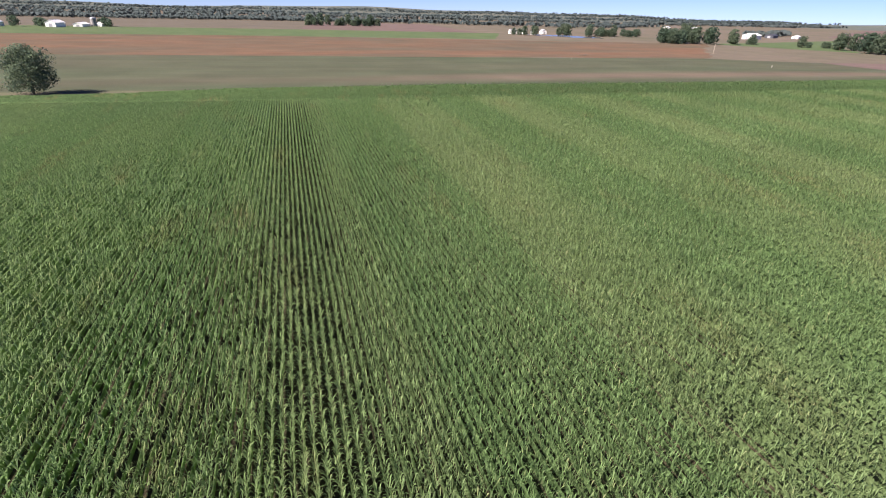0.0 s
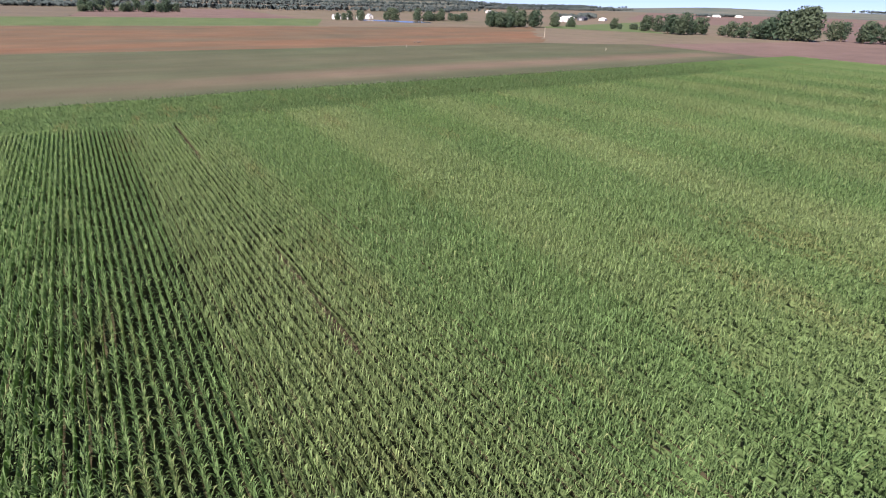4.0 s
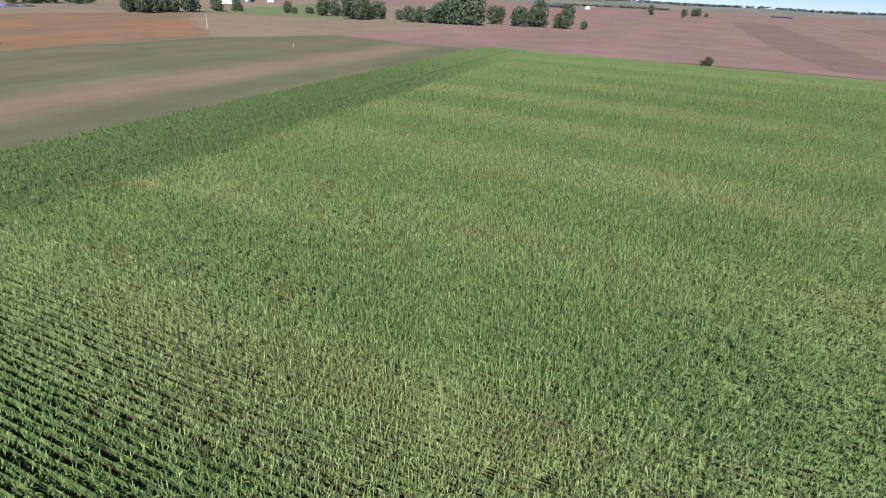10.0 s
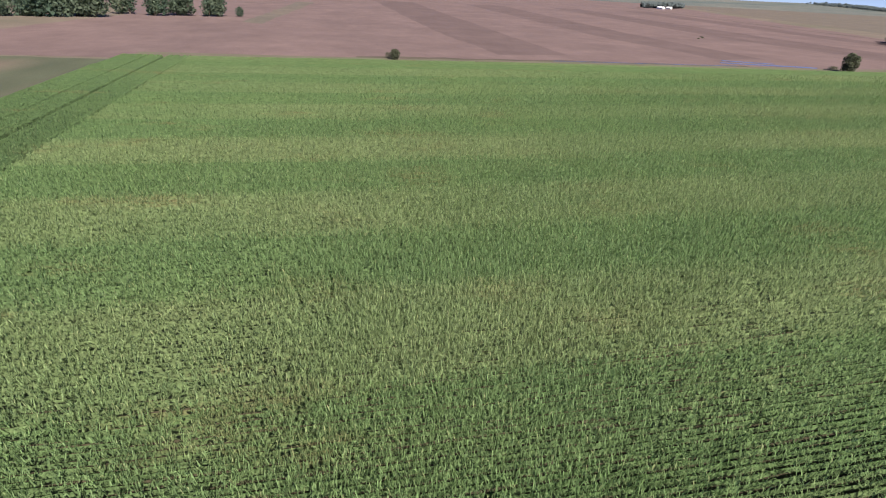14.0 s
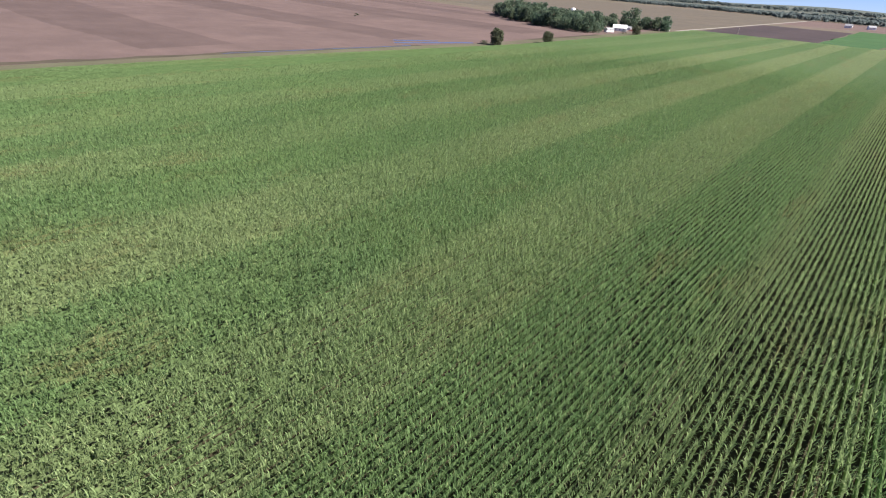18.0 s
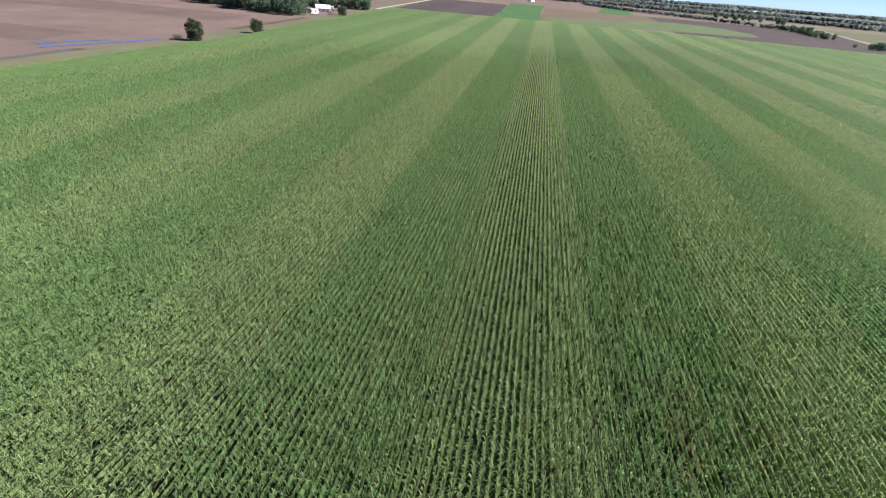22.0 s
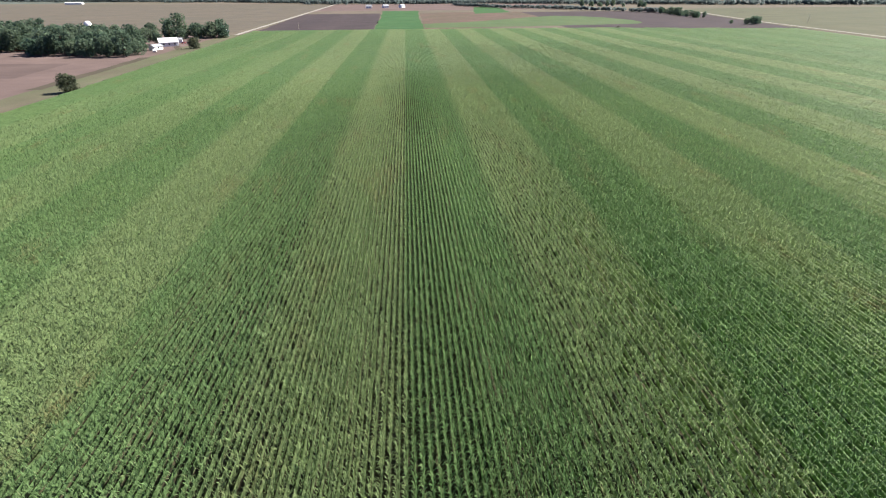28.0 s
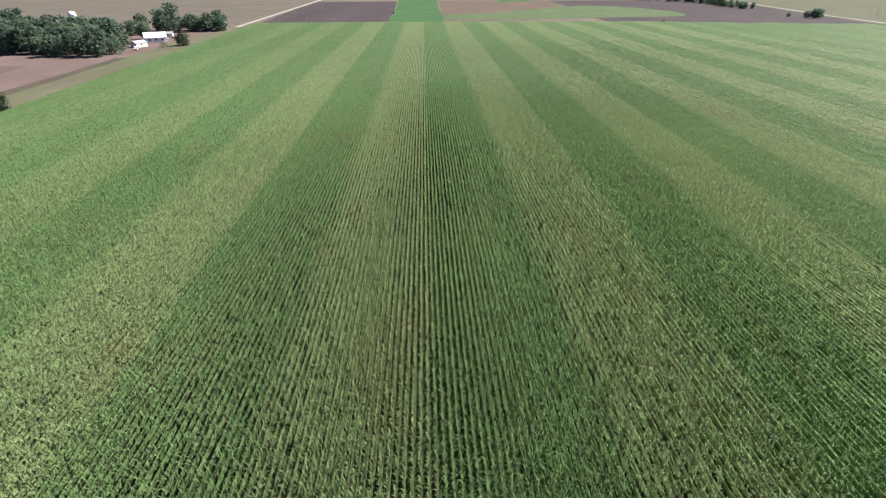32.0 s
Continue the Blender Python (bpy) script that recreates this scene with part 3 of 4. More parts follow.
# ---------------------------------------------------------------- trees
def crown_mesh(seed, tall, wide, count, leaf, bare):
    """A crown of many small leaf clumps on several boughs, with gaps and an uneven outline."""
    r = np.random.default_rng(seed)
    boughs = []
    for k in range(24):
        z = tall * (bare + (1 - bare) * (0.10 + 0.78 * (k + r.uniform(0, 1)) / 24))
        girth = math.sin(math.pi * (0.16 + 0.74 * (z / tall))) ** 0.6
        a, out = k * 2.4 + r.uniform(-0.6, 0.6), wide * 0.5 * r.uniform(0.30, 0.72) * girth
        size = wide * r.uniform(0.17, 0.27) * (0.65 + 0.35 * girth)
        boughs.append((out * math.cos(a), out * math.sin(a), z, size))
    boughs.append((0, 0, tall * 0.86, wide * 0.2))
    pick = r.integers(0, len(boughs), count)
    way = r.normal(size=(count, 3))
    way /= np.linalg.norm(way, axis=1)[:, None]
    hub = np.array(boughs)[pick]
    mid = hub[:, :3] + way * (hub[:, 3] * r.uniform(0.6, 1.06, count))[:, None] * [1, 1, 0.8]
    mid[:, 2] = np.clip(mid[:, 2], tall * bare * 0.8 + 0.05, tall)
    # clumps lie roughly along the bough's skin, as shingled leaf sprays do
    side = np.cross(way + r.normal(0, 0.45, (count, 3)), r.normal(size=(count, 3)))
    side /= np.linalg.norm(side, axis=1)[:, None]
    other = np.cross(way, side) + r.normal(0, 0.25, (count, 3))
    s = (leaf * r.uniform(0.55, 1.4, count))[:, None]
    verts = np.stack([mid - side * s, mid + other * s * 0.7, mid + side * s, mid - other * s * 0.7], 1)
    return verts.reshape(-1, 3), np.arange(4 * count).reshape(-1, 4), boughs


def limb(bm, a, b, ra, rb, sides=6):
    a, b = Vector(a), Vector(b)
    turn = (b - a).to_track_quat("Z", "Y").to_matrix()
    rings = []
    for p, r in ((a, ra), (b, rb)):
        rings.append([bm.verts.new(p + turn @ Vector((r * math.cos(k * 2 * math.pi / sides), r * math.sin(k * 2 * math.pi / sides), 0))) for k in range(sides)])
    for k in range(sides):
        bm.faces.new([rings[0][k], rings[0][(k + 1) % sides], rings[1][(k + 1) % sides], rings[1][k]])
    bm.faces.new(rings[1])


def tree(name, seed, tall, wide, count, leaf, bare, material, label, category, group=""):
    root = tagged(new(name), label, category, group)
    verts, faces, boughs = crown_mesh(seed, tall, wide, count, leaf, bare)
    mesh_object("crown", verts, faces, material, root)
    bm = bmesh.new()
    limb(bm, (0, 0, -0.2), (0, 0, tall * 0.42), tall * 0.030, tall * 0.020, 8)
    limb(bm, (0, 0, tall * 0.40), (wide * 0.02, 0, tall * 0.80), tall * 0.020, tall * 0.006)
    for x, y, z, _ in boughs[:7]:
        limb(bm, (0, 0, max(tall * bare * 0.6, min(z * 0.6, tall * 0.4))), (x * 0.9, y * 0.9, z), tall * 0.011, tall * 0.003, 5)
    part("trunk", bm, BARK, root)
    return root


big = tree("tree", 3, 16.4, 18.0, 9500, 0.30, 0.08, LEAVES, "large round green tree alone at the field's edge", "tree")
big.matrix_world = pose(87, -217, 0)

KINDS = [
    tree("tree", 11, 11.0, 10.5, 900, 0.56, 0.02, LEAVES, "leafy green farm tree in a dense grove", "tree", "trees of the grove"),
    tree("tree", 12, 9.5, 10.0, 860, 0.54, 0.02, LEAVES, "leafy green farm tree in a dense grove", "tree", "trees of the grove"),
    tree("tree", 13, 12.5, 9.5, 900, 0.56, 0.03, LEAVES, "tall leafy green farm tree in a dense grove", "tree", "trees of the grove"),
    tree("tree", 14, 8.0, 9.5, 800, 0.52, 0.01, LEAVES, "low spreading green tree in a dense grove", "tree", "trees of the grove"),
]
used = [False] * len(KINDS)
trng = random.Random(5)


def plant(kind, x, y, size, label="", group=""):
    m = pose(x, y, 0, 0, 0, trng.uniform(0, 360)) @ Matrix.Scale(size, 4)
    if used[kind]:
        ob = copy_thing(KINDS[kind], m)
    else:
        ob, used[kind] = KINDS[kind], True
        ob.matrix_basis = m
    return tagged(ob, label, "", group)


# grove round the farmstead
def inside(x, y, poly):
    hit = False
    for (ax, ay), (bx, by) in zip(poly, poly[1:] + poly[:1]):
        if (ay > y) != (by > y) and x < (bx - ax) * (y - ay) / (by - ay) + ax:
            hit = not hit
    return hit


GROVE = [(-640, 500), (-560, 430), (-490, 384), (-424, 376), (-430, 404), (-446, 436), (-490, 470), (-560, 520), (-625, 545)]
spots = []
while len(spots) < 125:
    x, y = trng.uniform(-640, -420), trng.uniform(370, 550)
    if inside(x, y, GROVE) and all(math.hypot(x - a, y - b) > 6.3 for a, b in spots):
        spots.append((x, y))
for x, y in spots:
    plant(trng.randrange(4), x, y, trng.uniform(0.95, 1.35))
for x, y, size in ((-481, 531, 1.19), (-470, 540, 1.12), (-462, 524, 1.19), (-456, 536, 1.44), (-450, 522, 1.12), (-444, 540, 1.38), (-437, 528, 1.19), (-431, 538, 1.25), (-425, 530, 1.25), (-420, 540, 1.38), (-416, 532, 1.25), (-476, 520, 0.88), (-468, 506, 1.12), (-474, 500, 1.00), (-452, 474, 0.75)):
    plant(trng.randrange(4), x, y, size, "leafy green tree beside the farmyard", "trees of the farmyard")

# tree line between the tilled fields and lone trees along it: middle, width along the line and height of each stand
STANDS = ((-563, -590, 20, 14), (-592, -586, 20, 14), (-620, -532, 22, 13), (-643, -526, 12, 11), (-627, -488, 34, 16), (-600, -433, 30, 21), (-631, -424, 32, 15),
          (-646, -404, 16, 12), (-630, -362, 52, 19), (-641, -325, 54, 27), (-690, -303, 17, 19), (-686, -272, 19, 21), (-690, -256, 20, 23), (-699, -231, 22, 19), (-707, -211, 9, 8))
for x, y, across, tall in STANDS:
    way = Vector((y + 100, -x - 100)).normalized()
    count = max(1, round(across / 7.5))
    for k in range(count):
        u = ((k + 0.5) / count - 0.5) * max(0, across - 9) + trng.uniform(-1.5, 1.5)
        size = tall / 11.0 * trng.uniform(0.62, 1.0) if count > 1 else tall / 10.5
        plant(trng.randrange(4), x + way.x * u + trng.uniform(-5, 5), y + way.y * u + trng.uniform(-5, 5), size, "leafy green tree in a row between fields", "trees along the field line")
for k in range(16):
    plant(trng.randrange(4), -458 - 66 * trng.random(), -612 + 26 * trng.random(), trng.uniform(1.2, 1.8), "tall green tree in a clump behind the soybeans", "trees of the clump")
for k in range(26):
    plant(trng.randrange(4), -10 - 165 * trng.random() ** 0.8, -1080 + 30 * trng.random(), trng.uniform(0.9, 1.4), "green tree in a far hedge line", "far hedge trees")
for k in range(26):
    plant(trng.randrange(4), -330 - 210 * trng.random(), -790 + 34 * trng.random(), trng.uniform(0.8, 1.2), "green tree beside the far pond", "trees by the pond")
for x, y, size in ((292, -806, 0.9), (285, -800, 0.7), (232, -842, 1.0), (240, -850, 0.8), (320, -800, 1.1), (225, -835, 0.8), (300, -815, 0.9)):
    plant(trng.randrange(4), x, y, size, "green tree among farm sheds", "trees of the south farm")
for x, y, size in ((174, 630, 1.05), (181, 634, 0.95), (168, 634, 0.8), (158, 650, 0.45)):
    plant(trng.randrange(4), x, y, size, "green tree beside the gravel road", "trees by the road")
for k in range(26):
    u = trng.random()
    plant(trng.randrange(4), 204 - 16 * u + trng.uniform(-7, 7), 940 - 165 * u + trng.uniform(-10, 10), trng.uniform(0.5, 1.0), "green tree in a line across the tilled field", "trees by the road")
for k in range(14):
    u = trng.random()
    plant(trng.randrange(4), 200 + 120 * u + trng.uniform(-9, 9), 1390 - 110 * u + trng.uniform(-30, 30), trng.uniform(0.5, 1.1), "small round tree in a far field", "trees by the road")
for x, y, size in ((-1522, -180, 1.5), (-1514, -106, 1.5), (-1656, -74, 1.7), (-1665, -84, 1.5), (-1646, -54, 0.9)):
    plant(trng.randrange(4), x, y, size, "single tree far out in the tilled land", "trees of the tilled land")


def bush(seed, x, y, tall, wide, label, count=2600):
    ob = tree("bush", seed, tall, wide, count, max(0.17, tall * 0.045), 0.0, BUSH, label, "bush")
    ob.matrix_world = pose(x, y, 0)


bush(31, -416, -90, 5.2, 5.5, "round olive-green bush on the corn's edge")
bush(36, -421, -93, 3.0, 4.5, "small olive-green bush on the corn's edge", 500)
bush(32, -397, 181, 10.5, 10.0, "tall olive-green shrub on the corn's edge")
bush(33, -391, 236, 8.0, 9.5, "round olive-green shrub on the corn's edge")
bush(34, -406, 430, 8.0, 10.0, "round green shrub beside the farmyard")
bush(37, -415, 420, 3.2, 7.0, "low green shrub beside the farmyard", 500)
bush(35, -409, 183, 1.5, 7.0, "low dark brush heap beside a shrub", 600)
bush(38, -618, 244, 0.9, 3.2, "low dark brush growing in the tilled field", 400)
bush(39, -609, 233, 0.7, 2.6, "low dark brush growing in the tilled field", 300)
bush(40, -630, 252, 0.6, 5.0, "low dark brush growing in the tilled field", 300)
bush(41, -8, 588, 2.6, 6.0, "low dark shrub at the corn's far end", 400)


def rise(x, y):
    """Height of the rolling land, which is flat up to about three kilometres away."""
    a, b = np.hypot(x, y), np.arctan2(y, x)
    wave = sum(w * np.sin(n * b + p) for n, w, p in ((3, 0.3, 0.4), (7, 0.25, 2.0), (13, 0.2, 4.1), (29, 0.1, 1.2)))
    return np.clip((a - 2900) / 1400, 0, 1) ** 1.6 * 34 * np.clip(0.75 + wave, 0.1, 2)


def wood_belt(name, line, deep, tall, count, label, seed):
    """A far wood: crowns of leaf clumps packed along a line."""
    r = np.random.default_rng(seed)
    pts = np.array(line, float)
    seg = np.hypot(*np.diff(pts, axis=0).T)
    cum = np.concatenate([[0], np.cumsum(seg)])
    at = r.uniform(0, cum[-1], count)
    # woods thin out in places and bulge in others
    swell = 0.55 + 0.45 * np.sin(at * 0.011 + seed) * np.sin(at * 0.0043 + 2 * seed)
    out = r.uniform(-1, 1, (2, count)) * deep * swell
    x, y = np.interp(at, cum, pts[:, 0]) + out[0], np.interp(at, cum, pts[:, 1]) + out[1]
    size = tall * r.uniform(0.6, 1.1, count)
    k = 10
    way = r.normal(size=(count, k, 3))
    way /= np.linalg.norm(way, axis=2)[..., None]
    way[..., 2] = np.abs(way[..., 2]) * 1.1 - 0.25
    hub = np.stack([x, y, size * 0.5 + rise(x, y)], 1)[:, None]
    mid = hub + way * np.stack([size * 0.55, size * 0.55, size * 0.5], 1)[:, None] * r.uniform(0.75, 1.05, (count, k, 1))
    side = np.cross(way, r.normal(size=(count, k, 3)))
    side /= np.linalg.norm(side, axis=2)[..., None]
    other = np.cross(way, side)
    s = (size[:, None] * r.uniform(0.26, 0.46, (count, k)))[..., None]
    verts = np.stack([mid - side * s, mid + other * s, mid + side * s, mid - other * s], 2).reshape(-1, 3)
    verts[:, 2] = np.maximum(verts[:, 2], 0.0)
    ob = mesh_object(name, verts, np.arange(len(verts)).reshape(-1, 4), FARWOOD_HAZED)
    return tagged(ob, label, "woods", kind="stuff")


WOODS = "dark green wood along the far side of the fields"
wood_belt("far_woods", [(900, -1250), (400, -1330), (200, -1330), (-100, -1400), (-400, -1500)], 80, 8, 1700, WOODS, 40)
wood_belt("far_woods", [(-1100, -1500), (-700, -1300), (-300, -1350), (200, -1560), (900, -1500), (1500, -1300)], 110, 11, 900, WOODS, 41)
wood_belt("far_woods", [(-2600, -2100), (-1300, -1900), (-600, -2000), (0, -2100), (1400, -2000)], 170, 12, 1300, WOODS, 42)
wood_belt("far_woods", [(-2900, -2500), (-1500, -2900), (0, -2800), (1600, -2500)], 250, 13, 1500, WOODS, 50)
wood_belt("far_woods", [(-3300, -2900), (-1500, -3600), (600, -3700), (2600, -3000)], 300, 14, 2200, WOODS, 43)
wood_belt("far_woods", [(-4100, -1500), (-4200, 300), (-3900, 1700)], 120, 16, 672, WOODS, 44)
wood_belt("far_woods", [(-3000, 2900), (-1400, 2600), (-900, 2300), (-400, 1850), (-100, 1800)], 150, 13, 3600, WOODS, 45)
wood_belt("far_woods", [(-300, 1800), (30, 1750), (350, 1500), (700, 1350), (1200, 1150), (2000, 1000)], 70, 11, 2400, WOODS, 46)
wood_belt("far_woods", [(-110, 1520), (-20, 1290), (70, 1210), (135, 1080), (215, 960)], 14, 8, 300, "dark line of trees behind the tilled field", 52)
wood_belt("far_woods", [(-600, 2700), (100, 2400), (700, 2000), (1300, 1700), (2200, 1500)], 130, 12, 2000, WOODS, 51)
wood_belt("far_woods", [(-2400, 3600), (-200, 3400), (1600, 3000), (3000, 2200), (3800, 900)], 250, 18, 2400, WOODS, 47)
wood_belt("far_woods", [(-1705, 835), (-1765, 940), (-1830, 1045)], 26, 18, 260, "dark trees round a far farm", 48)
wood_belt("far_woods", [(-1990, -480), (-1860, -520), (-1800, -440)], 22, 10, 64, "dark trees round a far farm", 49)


def hills():
    rad = np.linspace(2900, 4750, 12)
    ang = np.linspace(0, 2 * math.pi, 181)[:-1]
    a, b = np.meshgrid(rad, ang, indexing="ij")
    x, y = a * np.cos(b), a * np.sin(b)
    verts = np.stack([x, y, rise(x, y) - 0.3], 2).reshape(-1, 3)
    i, j = np.meshgrid(np.arange(11), np.arange(180), indexing="ij")
    k = (j + 1) % 180
    faces = np.stack([i * 180 + j, (i + 1) * 180 + j, (i + 1) * 180 + k, i * 180 + k], 2).reshape(-1, 4)
    ob = mesh_object("backdrop_hills", verts, faces, HILLS_HAZED)
    tagged(ob, "low rolling farmland hills on the horizon", "hills", kind="structure")


hills()


# ---------------------------------------------------------------- farm buildings
def gable(name, x, y, turn, length, width, eaves, ridge, wall, roof, label, category="shed", windows=2):
    root = tagged(new(name), label, category)
    bm = bmesh.new()
    l, w = length / 2, width / 2
    low = [bm.verts.new((a, b, 0)) for a, b in ((-l, -w), (l, -w), (l, w), (-l, w))]
    top = [bm.verts.new((a, b, eaves)) for a, b in ((-l, -w), (l, -w), (l, w), (-l, w))]
    ends = [bm.verts.new((a, 0, ridge - 0.1)) for a in (-l, l)]
    bm.faces.new([low[0], low[1], top[1], top[0]])
    bm.faces.new([low[2], low[3], top[3], top[2]])
    bm.faces.new([low[1], low[2], top[2], ends[1], top[1]])
    bm.faces.new([low[3], low[0], top[0], ends[0], top[3]])
    part("wall", bm, wall, root)
    for side in (-1, 1):
        bm = bmesh.new()
        o, e = l + 0.4, w + 0.4
        drop = (ridge - eaves) * 0.4 / w
        a = [bm.verts.new(p) for p in ((-o, side * e, eaves - drop), (o, side * e, eaves - drop), (o, 0, ridge), (-o, 0, ridge))]
        b = [bm.verts.new((v.co.x, v.co.y, v.co.z + 0.18)) for v in a]
        bm.faces.new(a)
        bm.faces.new(b[::-1])
        for k in range(4):
            bm.faces.new([a[k], a[(k + 1) % 4], b[(k + 1) % 4], b[k]])
        part("roof", bm, roof, root)
    bm = bmesh.new()
    box(bm, l, l + 0.08, -width * 0.17, width * 0.17, 0, eaves * 0.8)
    door = part("door", bm, ROOF_GREY, root, "grey sliding door")
    bm = bmesh.new()
    box(bm, l + 0.085, l + 0.14, width * 0.10, width * 0.12, 0.9, 1.3)
    part("handle", bm, STEEL, door)
    for k in range(windows):
        at = -l + length * (k + 0.7) / (windows + 0.4)
        bm = bmesh.new()
        box(bm, at - 0.6, at + 0.6, -w - 0.06, -w, eaves * 0.4 - 0.1, eaves * 0.4 + 1.1)
        window = part("window", bm, CONCRETE, root, "grey framed window")
        bm = bmesh.new()
        box(bm, at - 0.5, at + 0.5, -w - 0.075, -w - 0.062, eaves * 0.4, eaves * 0.4 + 1.0)
        part("pane", bm, GLASS, window)
    bm = bmesh.new()
    box(bm, -l - 0.4, l + 0.4, -0.16, 0.16, ridge + 0.1, ridge + 0.24)
    part("ridge_cap", bm, roof, root)
    root.matrix_world = pose(x, y, 0, 0, 0, turn)
    return root


def round_bin(name, x, y, radius, tall, cap, wall, roof, label, category="grain bin"):
    root = tagged(new(name), label, category)
    n = 24
    bm = bmesh.new()
    rings = [[bm.verts.new((radius * math.cos(k * 2 * math.pi / n), radius * math.sin(k * 2 * math.pi / n), z)) for k in range(n)] for z in (0, tall)]
    for k in range(n):
        bm.faces.new([rings[0][k], rings[0][(k + 1) % n], rings[1][(k + 1) % n], rings[1][k]])
    part("wall", bm, wall, root)
    bm = bmesh.new()
    prev = None
    for q in range(5):
        u = q / 4 * math.pi / 2
        ring = [bm.verts.new(((radius + 0.12) * math.cos(u) * math.cos(k * 2 * math.pi / n) + 0.001 * k, (radius + 0.12) * math.cos(u) * math.sin(k * 2 * math.pi / n), tall + cap * math.sin(u))) for k in range(n)]
        if prev:
            for k in range(n):
                bm.faces.new([prev[k], prev[(k + 1) % n], ring[(k + 1) % n], ring[k]])
        prev = ring
    part("roof", bm, roof, root)
    root.matrix_world = pose(x, y, 0)
    return root


gable("barn", -436, 455, 28, 14, 11, 3.2, 6.2, WHITE, ROOF_WHITE, "white farm barn with a white metal roof by the grove", "barn", 3)
gable("house", -482, 517, 110, 12, 8, 4.2, 7.0, SIDING, ROOF_GREY, "pale grey farmhouse with a grey roof by the grove", "house", 3)
gable("shed", -441, 486, 15, 8, 5, 2.6, 3.8, WHITE, ROOF_GREY, "small white shed in the farmyard", "shed", 1)
gable("shed", -433, 424, 70, 9, 5, 2.6, 3.9, WHITE, ROOF_GREY, "small white shed under the trees", "shed", 1)
round_bin("silo", -545, 545, 3.2, 12.5, 3.0, WHITE, ROOF_WHITE, "white silo with a domed top above the grove", "silo")
round_bin("grain_bin", -420, 552, 3.0, 5.0, 2.0, STEEL, STEEL, "pale steel grain bin behind farm trees")
gable("shed", 278, -806, 80, 22, 12, 5.0, 8.0, WHITE, ROOF_WHITE, "large white shed of the south farm", "shed", 2)
gable("shed", 338, -800, 95, 14, 10, 5.0, 8.0, WHITE, ROOF_WHITE, "white shed of the south farm", "shed", 2)
gable("shed", 256, -828, 85, 24, 11, 3.0, 5.0, WHITE, ROOF_WHITE, "long low white shed of the south farm", "shed", 2)
gable("shed", 236, -846, 60, 14, 9, 3.0, 5.5, WHITE, ROOF_WHITE, "low white shed beside a silo", "shed", 2)
round_bin("silo", 246, -843, 3.6, 9.5, 2.0, CONCRETE, STEEL, "grey concrete silo of the south farm", "silo")
gable("shed", -757, -754, 20, 34, 16, 6.0, 9.0, WHITE, ROOF_WHITE, "large white farm shed beyond the trees", "shed", 3)
gable("shed", -863, -815, 30, 34, 14, 4.5, 7.0, ROOF_DARK, ROOF_DARK, "long dark farm shed", "shed", 3)
gable("shed", -905, -800, 30, 22, 11, 3.5, 5.5, WHITE, ROOF_WHITE, "low white farm shed", "shed", 2)
for n in range(4):
    gable("house", -345 - 22 * n, -812 - 9 * n, 30 * n, 11, 8, 4.0, 7.0, WHITE, ROOF_GREY, "small white house among far trees", "house", 2)
gable("shed", -1668, 872, 20, 22, 10, 4.0, 7.0, WHITE, ROOF_WHITE, "white shed of a far farm", "shed", 2)
gable("shed", -1690, 915, 20, 16, 9, 4.0, 6.5, WHITE, ROOF_WHITE, "white shed of a far farm", "shed", 2)
gable("shed", -1869, -385, 10, 30, 14, 5.0, 8.5, WHITE, ROOF_WHITE, "white shed of a far farm", "shed", 2)
gable("shed", -1456, 2153, 0, 60, 16, 5.0, 8.0, WHITE, ROOF_WHITE, "long white shed far beyond the stubble", "shed", 2)
for n in range(3):
    gable("house", -330 + 40 * n, 1372 + 16 * n, 25 * n, 14, 10, 4.5, 8.0, WHITE, ROOF_GREY, "white house before the northern woods", "house", 2)


def marker(x, y, tall):
    root = tagged(new("marker_post"), "pale marker post standing in the hay field", "post", "marker posts")
    bm = bmesh.new()
    limb(bm, (0, 0, -0.3), (0, 0, tall), 0.12, 0.10, 8)
    part("post", bm, POST, root)
    bm = bmesh.new()
    limb(bm, (0, 0, tall - 0.02), (0, 0, tall + 0.25), 0.17, 0.12, 8)
    part("cap", bm, POLE, root)
    root.matrix_world = pose(x, y, 0)


for x, y in ((-205, -366), (-331, -305), (-326, -301)):
    marker(x, y, 1.1)


def stone_heap(x, y):
    """Field stones dumped in a long low heap on trodden soil."""
    root = tagged(new("stone_heap"), "low heap of grey-brown field stones in the hay field", "stones")
    r = random.Random(23)
    for k in range(18):
        bm = bmesh.new()
        bmesh.ops.create_icosphere(bm, subdivisions=1, radius=1.0)
        size = r.uniform(0.3, 0.7)
        at = Vector((r.gauss(0, 2.4), r.gauss(0, 0.9), 0))
        for v in bm.verts:
            v.co = Vector((v.co.x * r.uniform(0.8, 1.2), v.co.y * r.uniform(0.7, 1.0), v.co.z * r.uniform(0.5, 0.8))) * size + at + Vector((0, 0, size * 0.35))
        part("stone", bm, STONE, root)
    root.matrix_world = pose(x, y, -0.04, 0, 0, 25)


stone_heap(-236, -401)


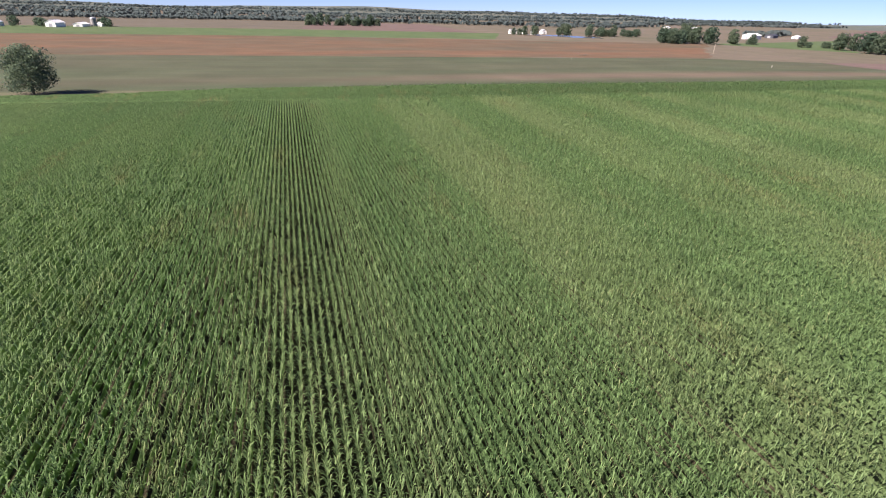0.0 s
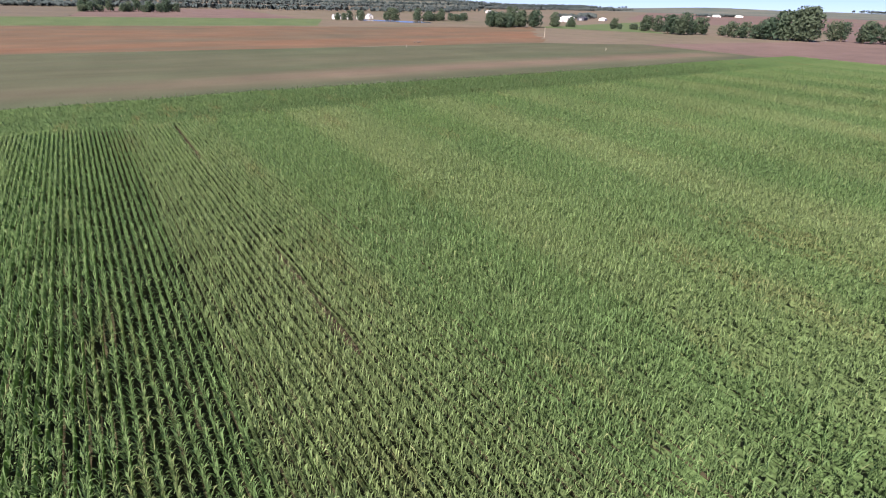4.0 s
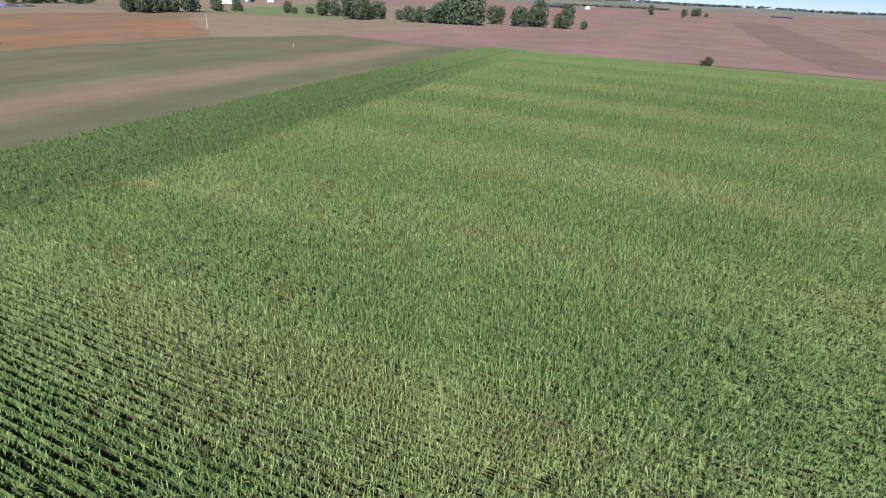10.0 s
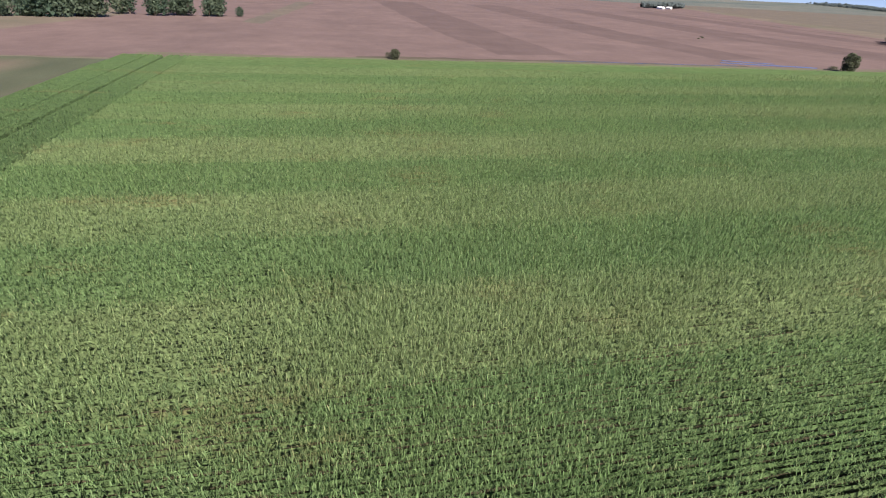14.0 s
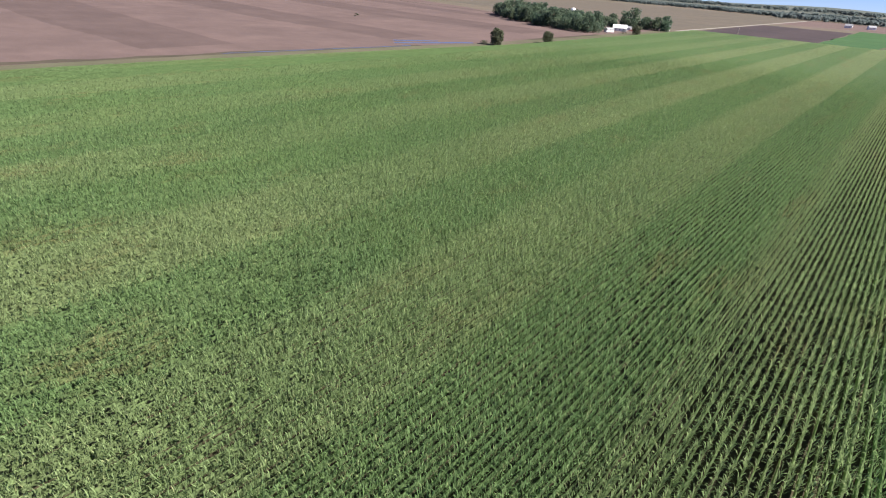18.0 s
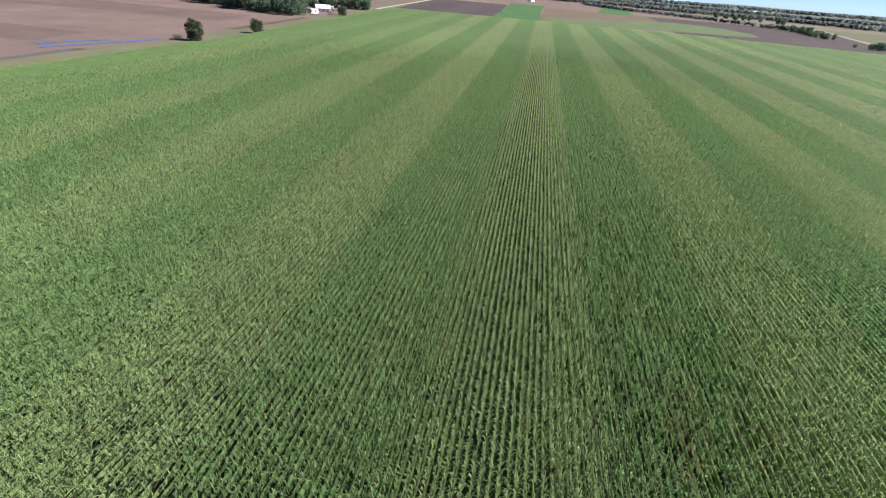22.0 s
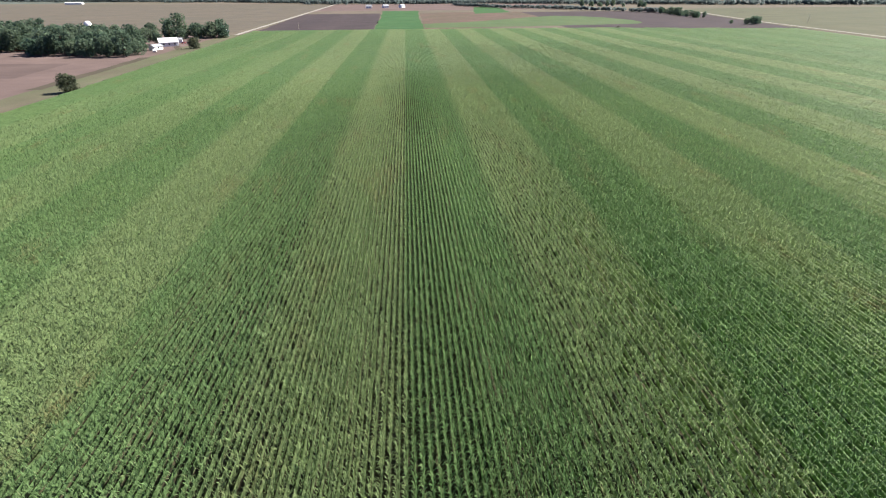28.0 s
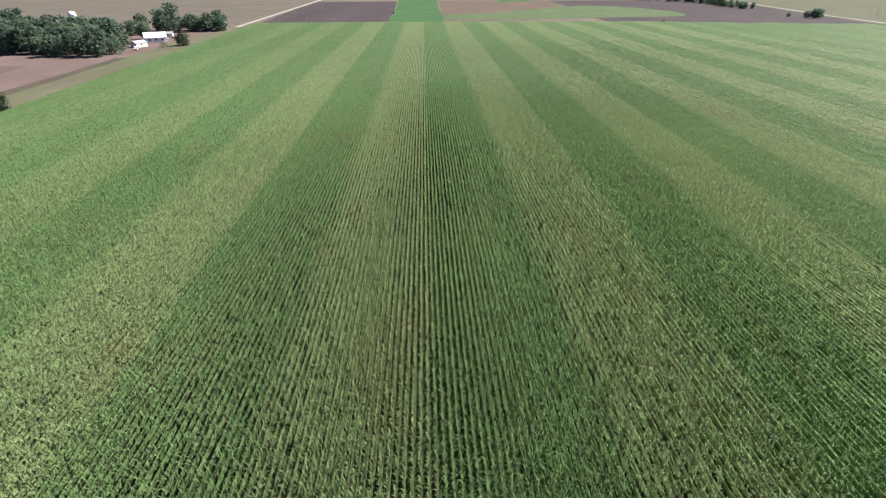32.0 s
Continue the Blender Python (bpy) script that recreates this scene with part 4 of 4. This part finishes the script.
def utility_pole(x, y, tall, turn):
    root = tagged(new("utility_pole"), "pale wooden utility pole standing in a field", "pole", "utility poles")
    bm = bmesh.new()
    limb(bm, (0, 0, -0.4), (0, 0, tall), 0.16, 0.11, 8)
    part("pole", bm, POLE, root)
    bm = bmesh.new()
    box(bm, -1.2, 1.2, -0.16, -0.04, tall - 0.7, tall - 0.55)
    part("crossarm", bm, POLE, root)
    for k in (-1.05, -0.4, 0.4, 1.05):
        bm = bmesh.new()
        limb(bm, (k, -0.1, tall - 0.55), (k, -0.1, tall - 0.38), 0.05, 0.03, 6)
        part("insulator", bm, STEEL, root, "small grey insulator")
    root.matrix_world = pose(x, y, 0, 0, 0, turn)


utility_pole(-383, -421, 9.0, 20)
utility_pole(249, 640, 9.0, 80)
utility_pole(-364, 638, 7.0, 10)


# ---------------------------------------------------------------- farmyard vehicles and clutter
def car(x, y, turn, paint, label, tall=1.5):
    root = tagged(new("car"), label, "car", "cars in the farmyard")
    bm = bmesh.new()
    box(bm, -2.2, 2.2, -0.88, 0.88, 0.35, tall * 0.58)
    bmesh.ops.bevel(bm, geom=bm.edges[:], offset=0.10, segments=2, affect="EDGES")
    body = part("body", bm, paint, root)
    bm = bmesh.new()
    low = [bm.verts.new(p + (tall * 0.57,)) for p in ((-1.5, -0.78), (1.0, -0.78), (1.0, 0.78), (-1.5, 0.78))]
    top = [bm.verts.new(p + (tall,)) for p in ((-1.1, -0.64), (0.4, -0.64), (0.4, 0.64), (-1.1, 0.64))]
    bm.faces.new(top)
    for k in range(4):
        bm.faces.new([low[k], low[(k + 1) % 4], top[(k + 1) % 4], top[k]])
    part("cabin", bm, GLASS, root, "dark glass cabin")
    bm = bmesh.new()
    box(bm, -1.12, 0.42, -0.66, 0.66, tall, tall + 0.05)
    part("roof", bm, paint, root)
    for wx in (-1.35, 1.35):
        for wy in (-0.86, 0.86):
            bm = bmesh.new()
            limb(bm, (wx, wy - 0.11, 0.33), (wx, wy + 0.11, 0.33), 0.33, 0.33, 12)
            wheel = part("wheel", bm, ROOF_DARK, root, "black rubber wheel")
            bm = bmesh.new()
            out = math.copysign(0.125, wy)
            limb(bm, (wx, wy, 0.33), (wx, wy + out, 0.33), 0.19, 0.17, 10)
            part("rim", bm, STEEL, wheel, "grey steel rim")
    for wy in (-0.6, 0.6):
        bm = bmesh.new()
        box(bm, 2.19, 2.24, wy - 0.17, wy + 0.17, 0.58, 0.74)
        part("headlight", bm, WHITE, root)
    root.matrix_world = pose(x, y, 0, 0, 0, turn)


car(-436, 470, 40, WHITE, "white car parked in the farmyard")
car(-431, 474, 60, RED, "red car parked in the farmyard")
car(-441, 476, 20, WHITE, "white pickup parked in the farmyard", 1.8)
car(-428, 481, 75, ROOF_GREY, "grey car parked beside the farm trees")


def harrow(x, y, turn):
    """An implement left in the field: frame, tongue, discs and wheels."""
    root = tagged(new("disc_harrow"), "rusty grey disc harrow parked on the tilled soil", "farm implement")
    for k in (-1.6, 1.6):
        bm = bmesh.new()
        box(bm, -3.4, 3.4, k - 0.1, k + 0.1, 0.75, 0.95)
        part("frame", bm, RED, root)
    for k in (-3.0, 0.0, 3.0):
        bm = bmesh.new()
        box(bm, k - 0.08, k + 0.08, -1.6, 1.6, 0.95, 1.1)
        part("crossbar", bm, RED, root)
    bm = bmesh.new()
    limb(bm, (0, 1.6, 0.85), (0, 5.2, 0.6), 0.10, 0.08)
    part("tongue", bm, STEEL, root)
    for row in (-1.6, 1.6):
        for k in range(12):
            bm = bmesh.new()
            at = -3.3 + 0.6 * k
            limb(bm, (at, row, 0.35), (at + 0.05, row, 0.35), 0.38, 0.34, 12)
            part("disc", bm, STEEL, root)
    for k in (-2.0, 2.0):
        bm = bmesh.new()
        limb(bm, (k - 0.14, 0, 0.45), (k + 0.14, 0, 0.45), 0.45, 0.45, 12)
        part("wheel", bm, ROOF_DARK, root, "black rubber wheel")
    root.matrix_world = pose(x, y, 0, 0, 0, turn)


harrow(-533, 424, 30)


def tank(x, y, turn, radius, long, label):
    root = tagged(new("storage_tank"), label, "tank")
    bm = bmesh.new()
    limb(bm, (-long / 2, 0, radius + 0.35), (long / 2, 0, radius + 0.35), radius, radius, 16)
    bm.faces.new([v for v in bm.verts][:16][::-1])
    part("shell", bm, WHITE, root)
    for k in (-0.3, 0.3):
        bm = bmesh.new()
        box(bm, long * k - 0.12, long * k + 0.12, -radius * 0.7, radius * 0.7, 0, radius * 0.75)
        part("cradle", bm, CONCRETE, root)
    root.matrix_world = pose(x, y, 0, 0, 0, turn)


tank(-430, 414, 40, 0.6, 2.6, "small white fuel tank on two cradles by the grove")
tank(-426, 405, 10, 0.6, 2.4, "small white fuel tank on two cradles by the grove")

# far farms in the west
wood_belt("far_woods", [(-2364, -590), (-2450, -430), (-2480, -165)], 18, 10, 144, "dark trees round a far farm", 61)
wood_belt("far_woods", [(-2010, -1140), (-1900, -1150), (-1830, -1190)], 14, 9, 64, "dark trees round a far farm", 62)
wood_belt("far_woods", [(-1100, -1010), (-960, -900), (-860, -870)], 18, 10, 112, "dark trees behind farm sheds", 63)
gable("shed", -2520, -470, 60, 26, 14, 5.0, 8.0, WHITE, ROOF_WHITE, "white shed of a far farm", "shed", 2)
gable("shed", -2180, 190, 52, 70, 14, 3.0, 5.0, ROOF_DARK, ROOF_DARK, "very long low dark shed far out in the fields", "shed", 8)
gable("shed", -1890, -1150, 60, 60, 16, 4.0, 6.5, WHITE, ROOF_WHITE, "long white shed of a far farm", "shed", 3)
gable("shed", -1995, -1120, 60, 30, 14, 4.0, 6.5, WHITE, ROOF_WHITE, "white shed of a far farm", "shed", 2)
gable("shed", -1014, -1305, 40, 26, 12, 4.0, 7.0, WHITE, ROOF_WHITE, "white farm shed on a distant rise", "shed", 2)
gable("shed", -1120, -1320, 70, 34, 14, 4.0, 7.0, WHITE, ROOF_WHITE, "long white farm shed on a distant rise", "shed", 2)
gable("shed", 534, 2330, 10, 60, 18, 5.0, 9.0, SIDING, ROOF_GREY, "long pale grey shed among the northern woods", "shed", 3)
gable("shed", 640, 2400, 20, 40, 16, 5.0, 9.0, WHITE, ROOF_WHITE, "white shed among the northern woods", "shed", 2)
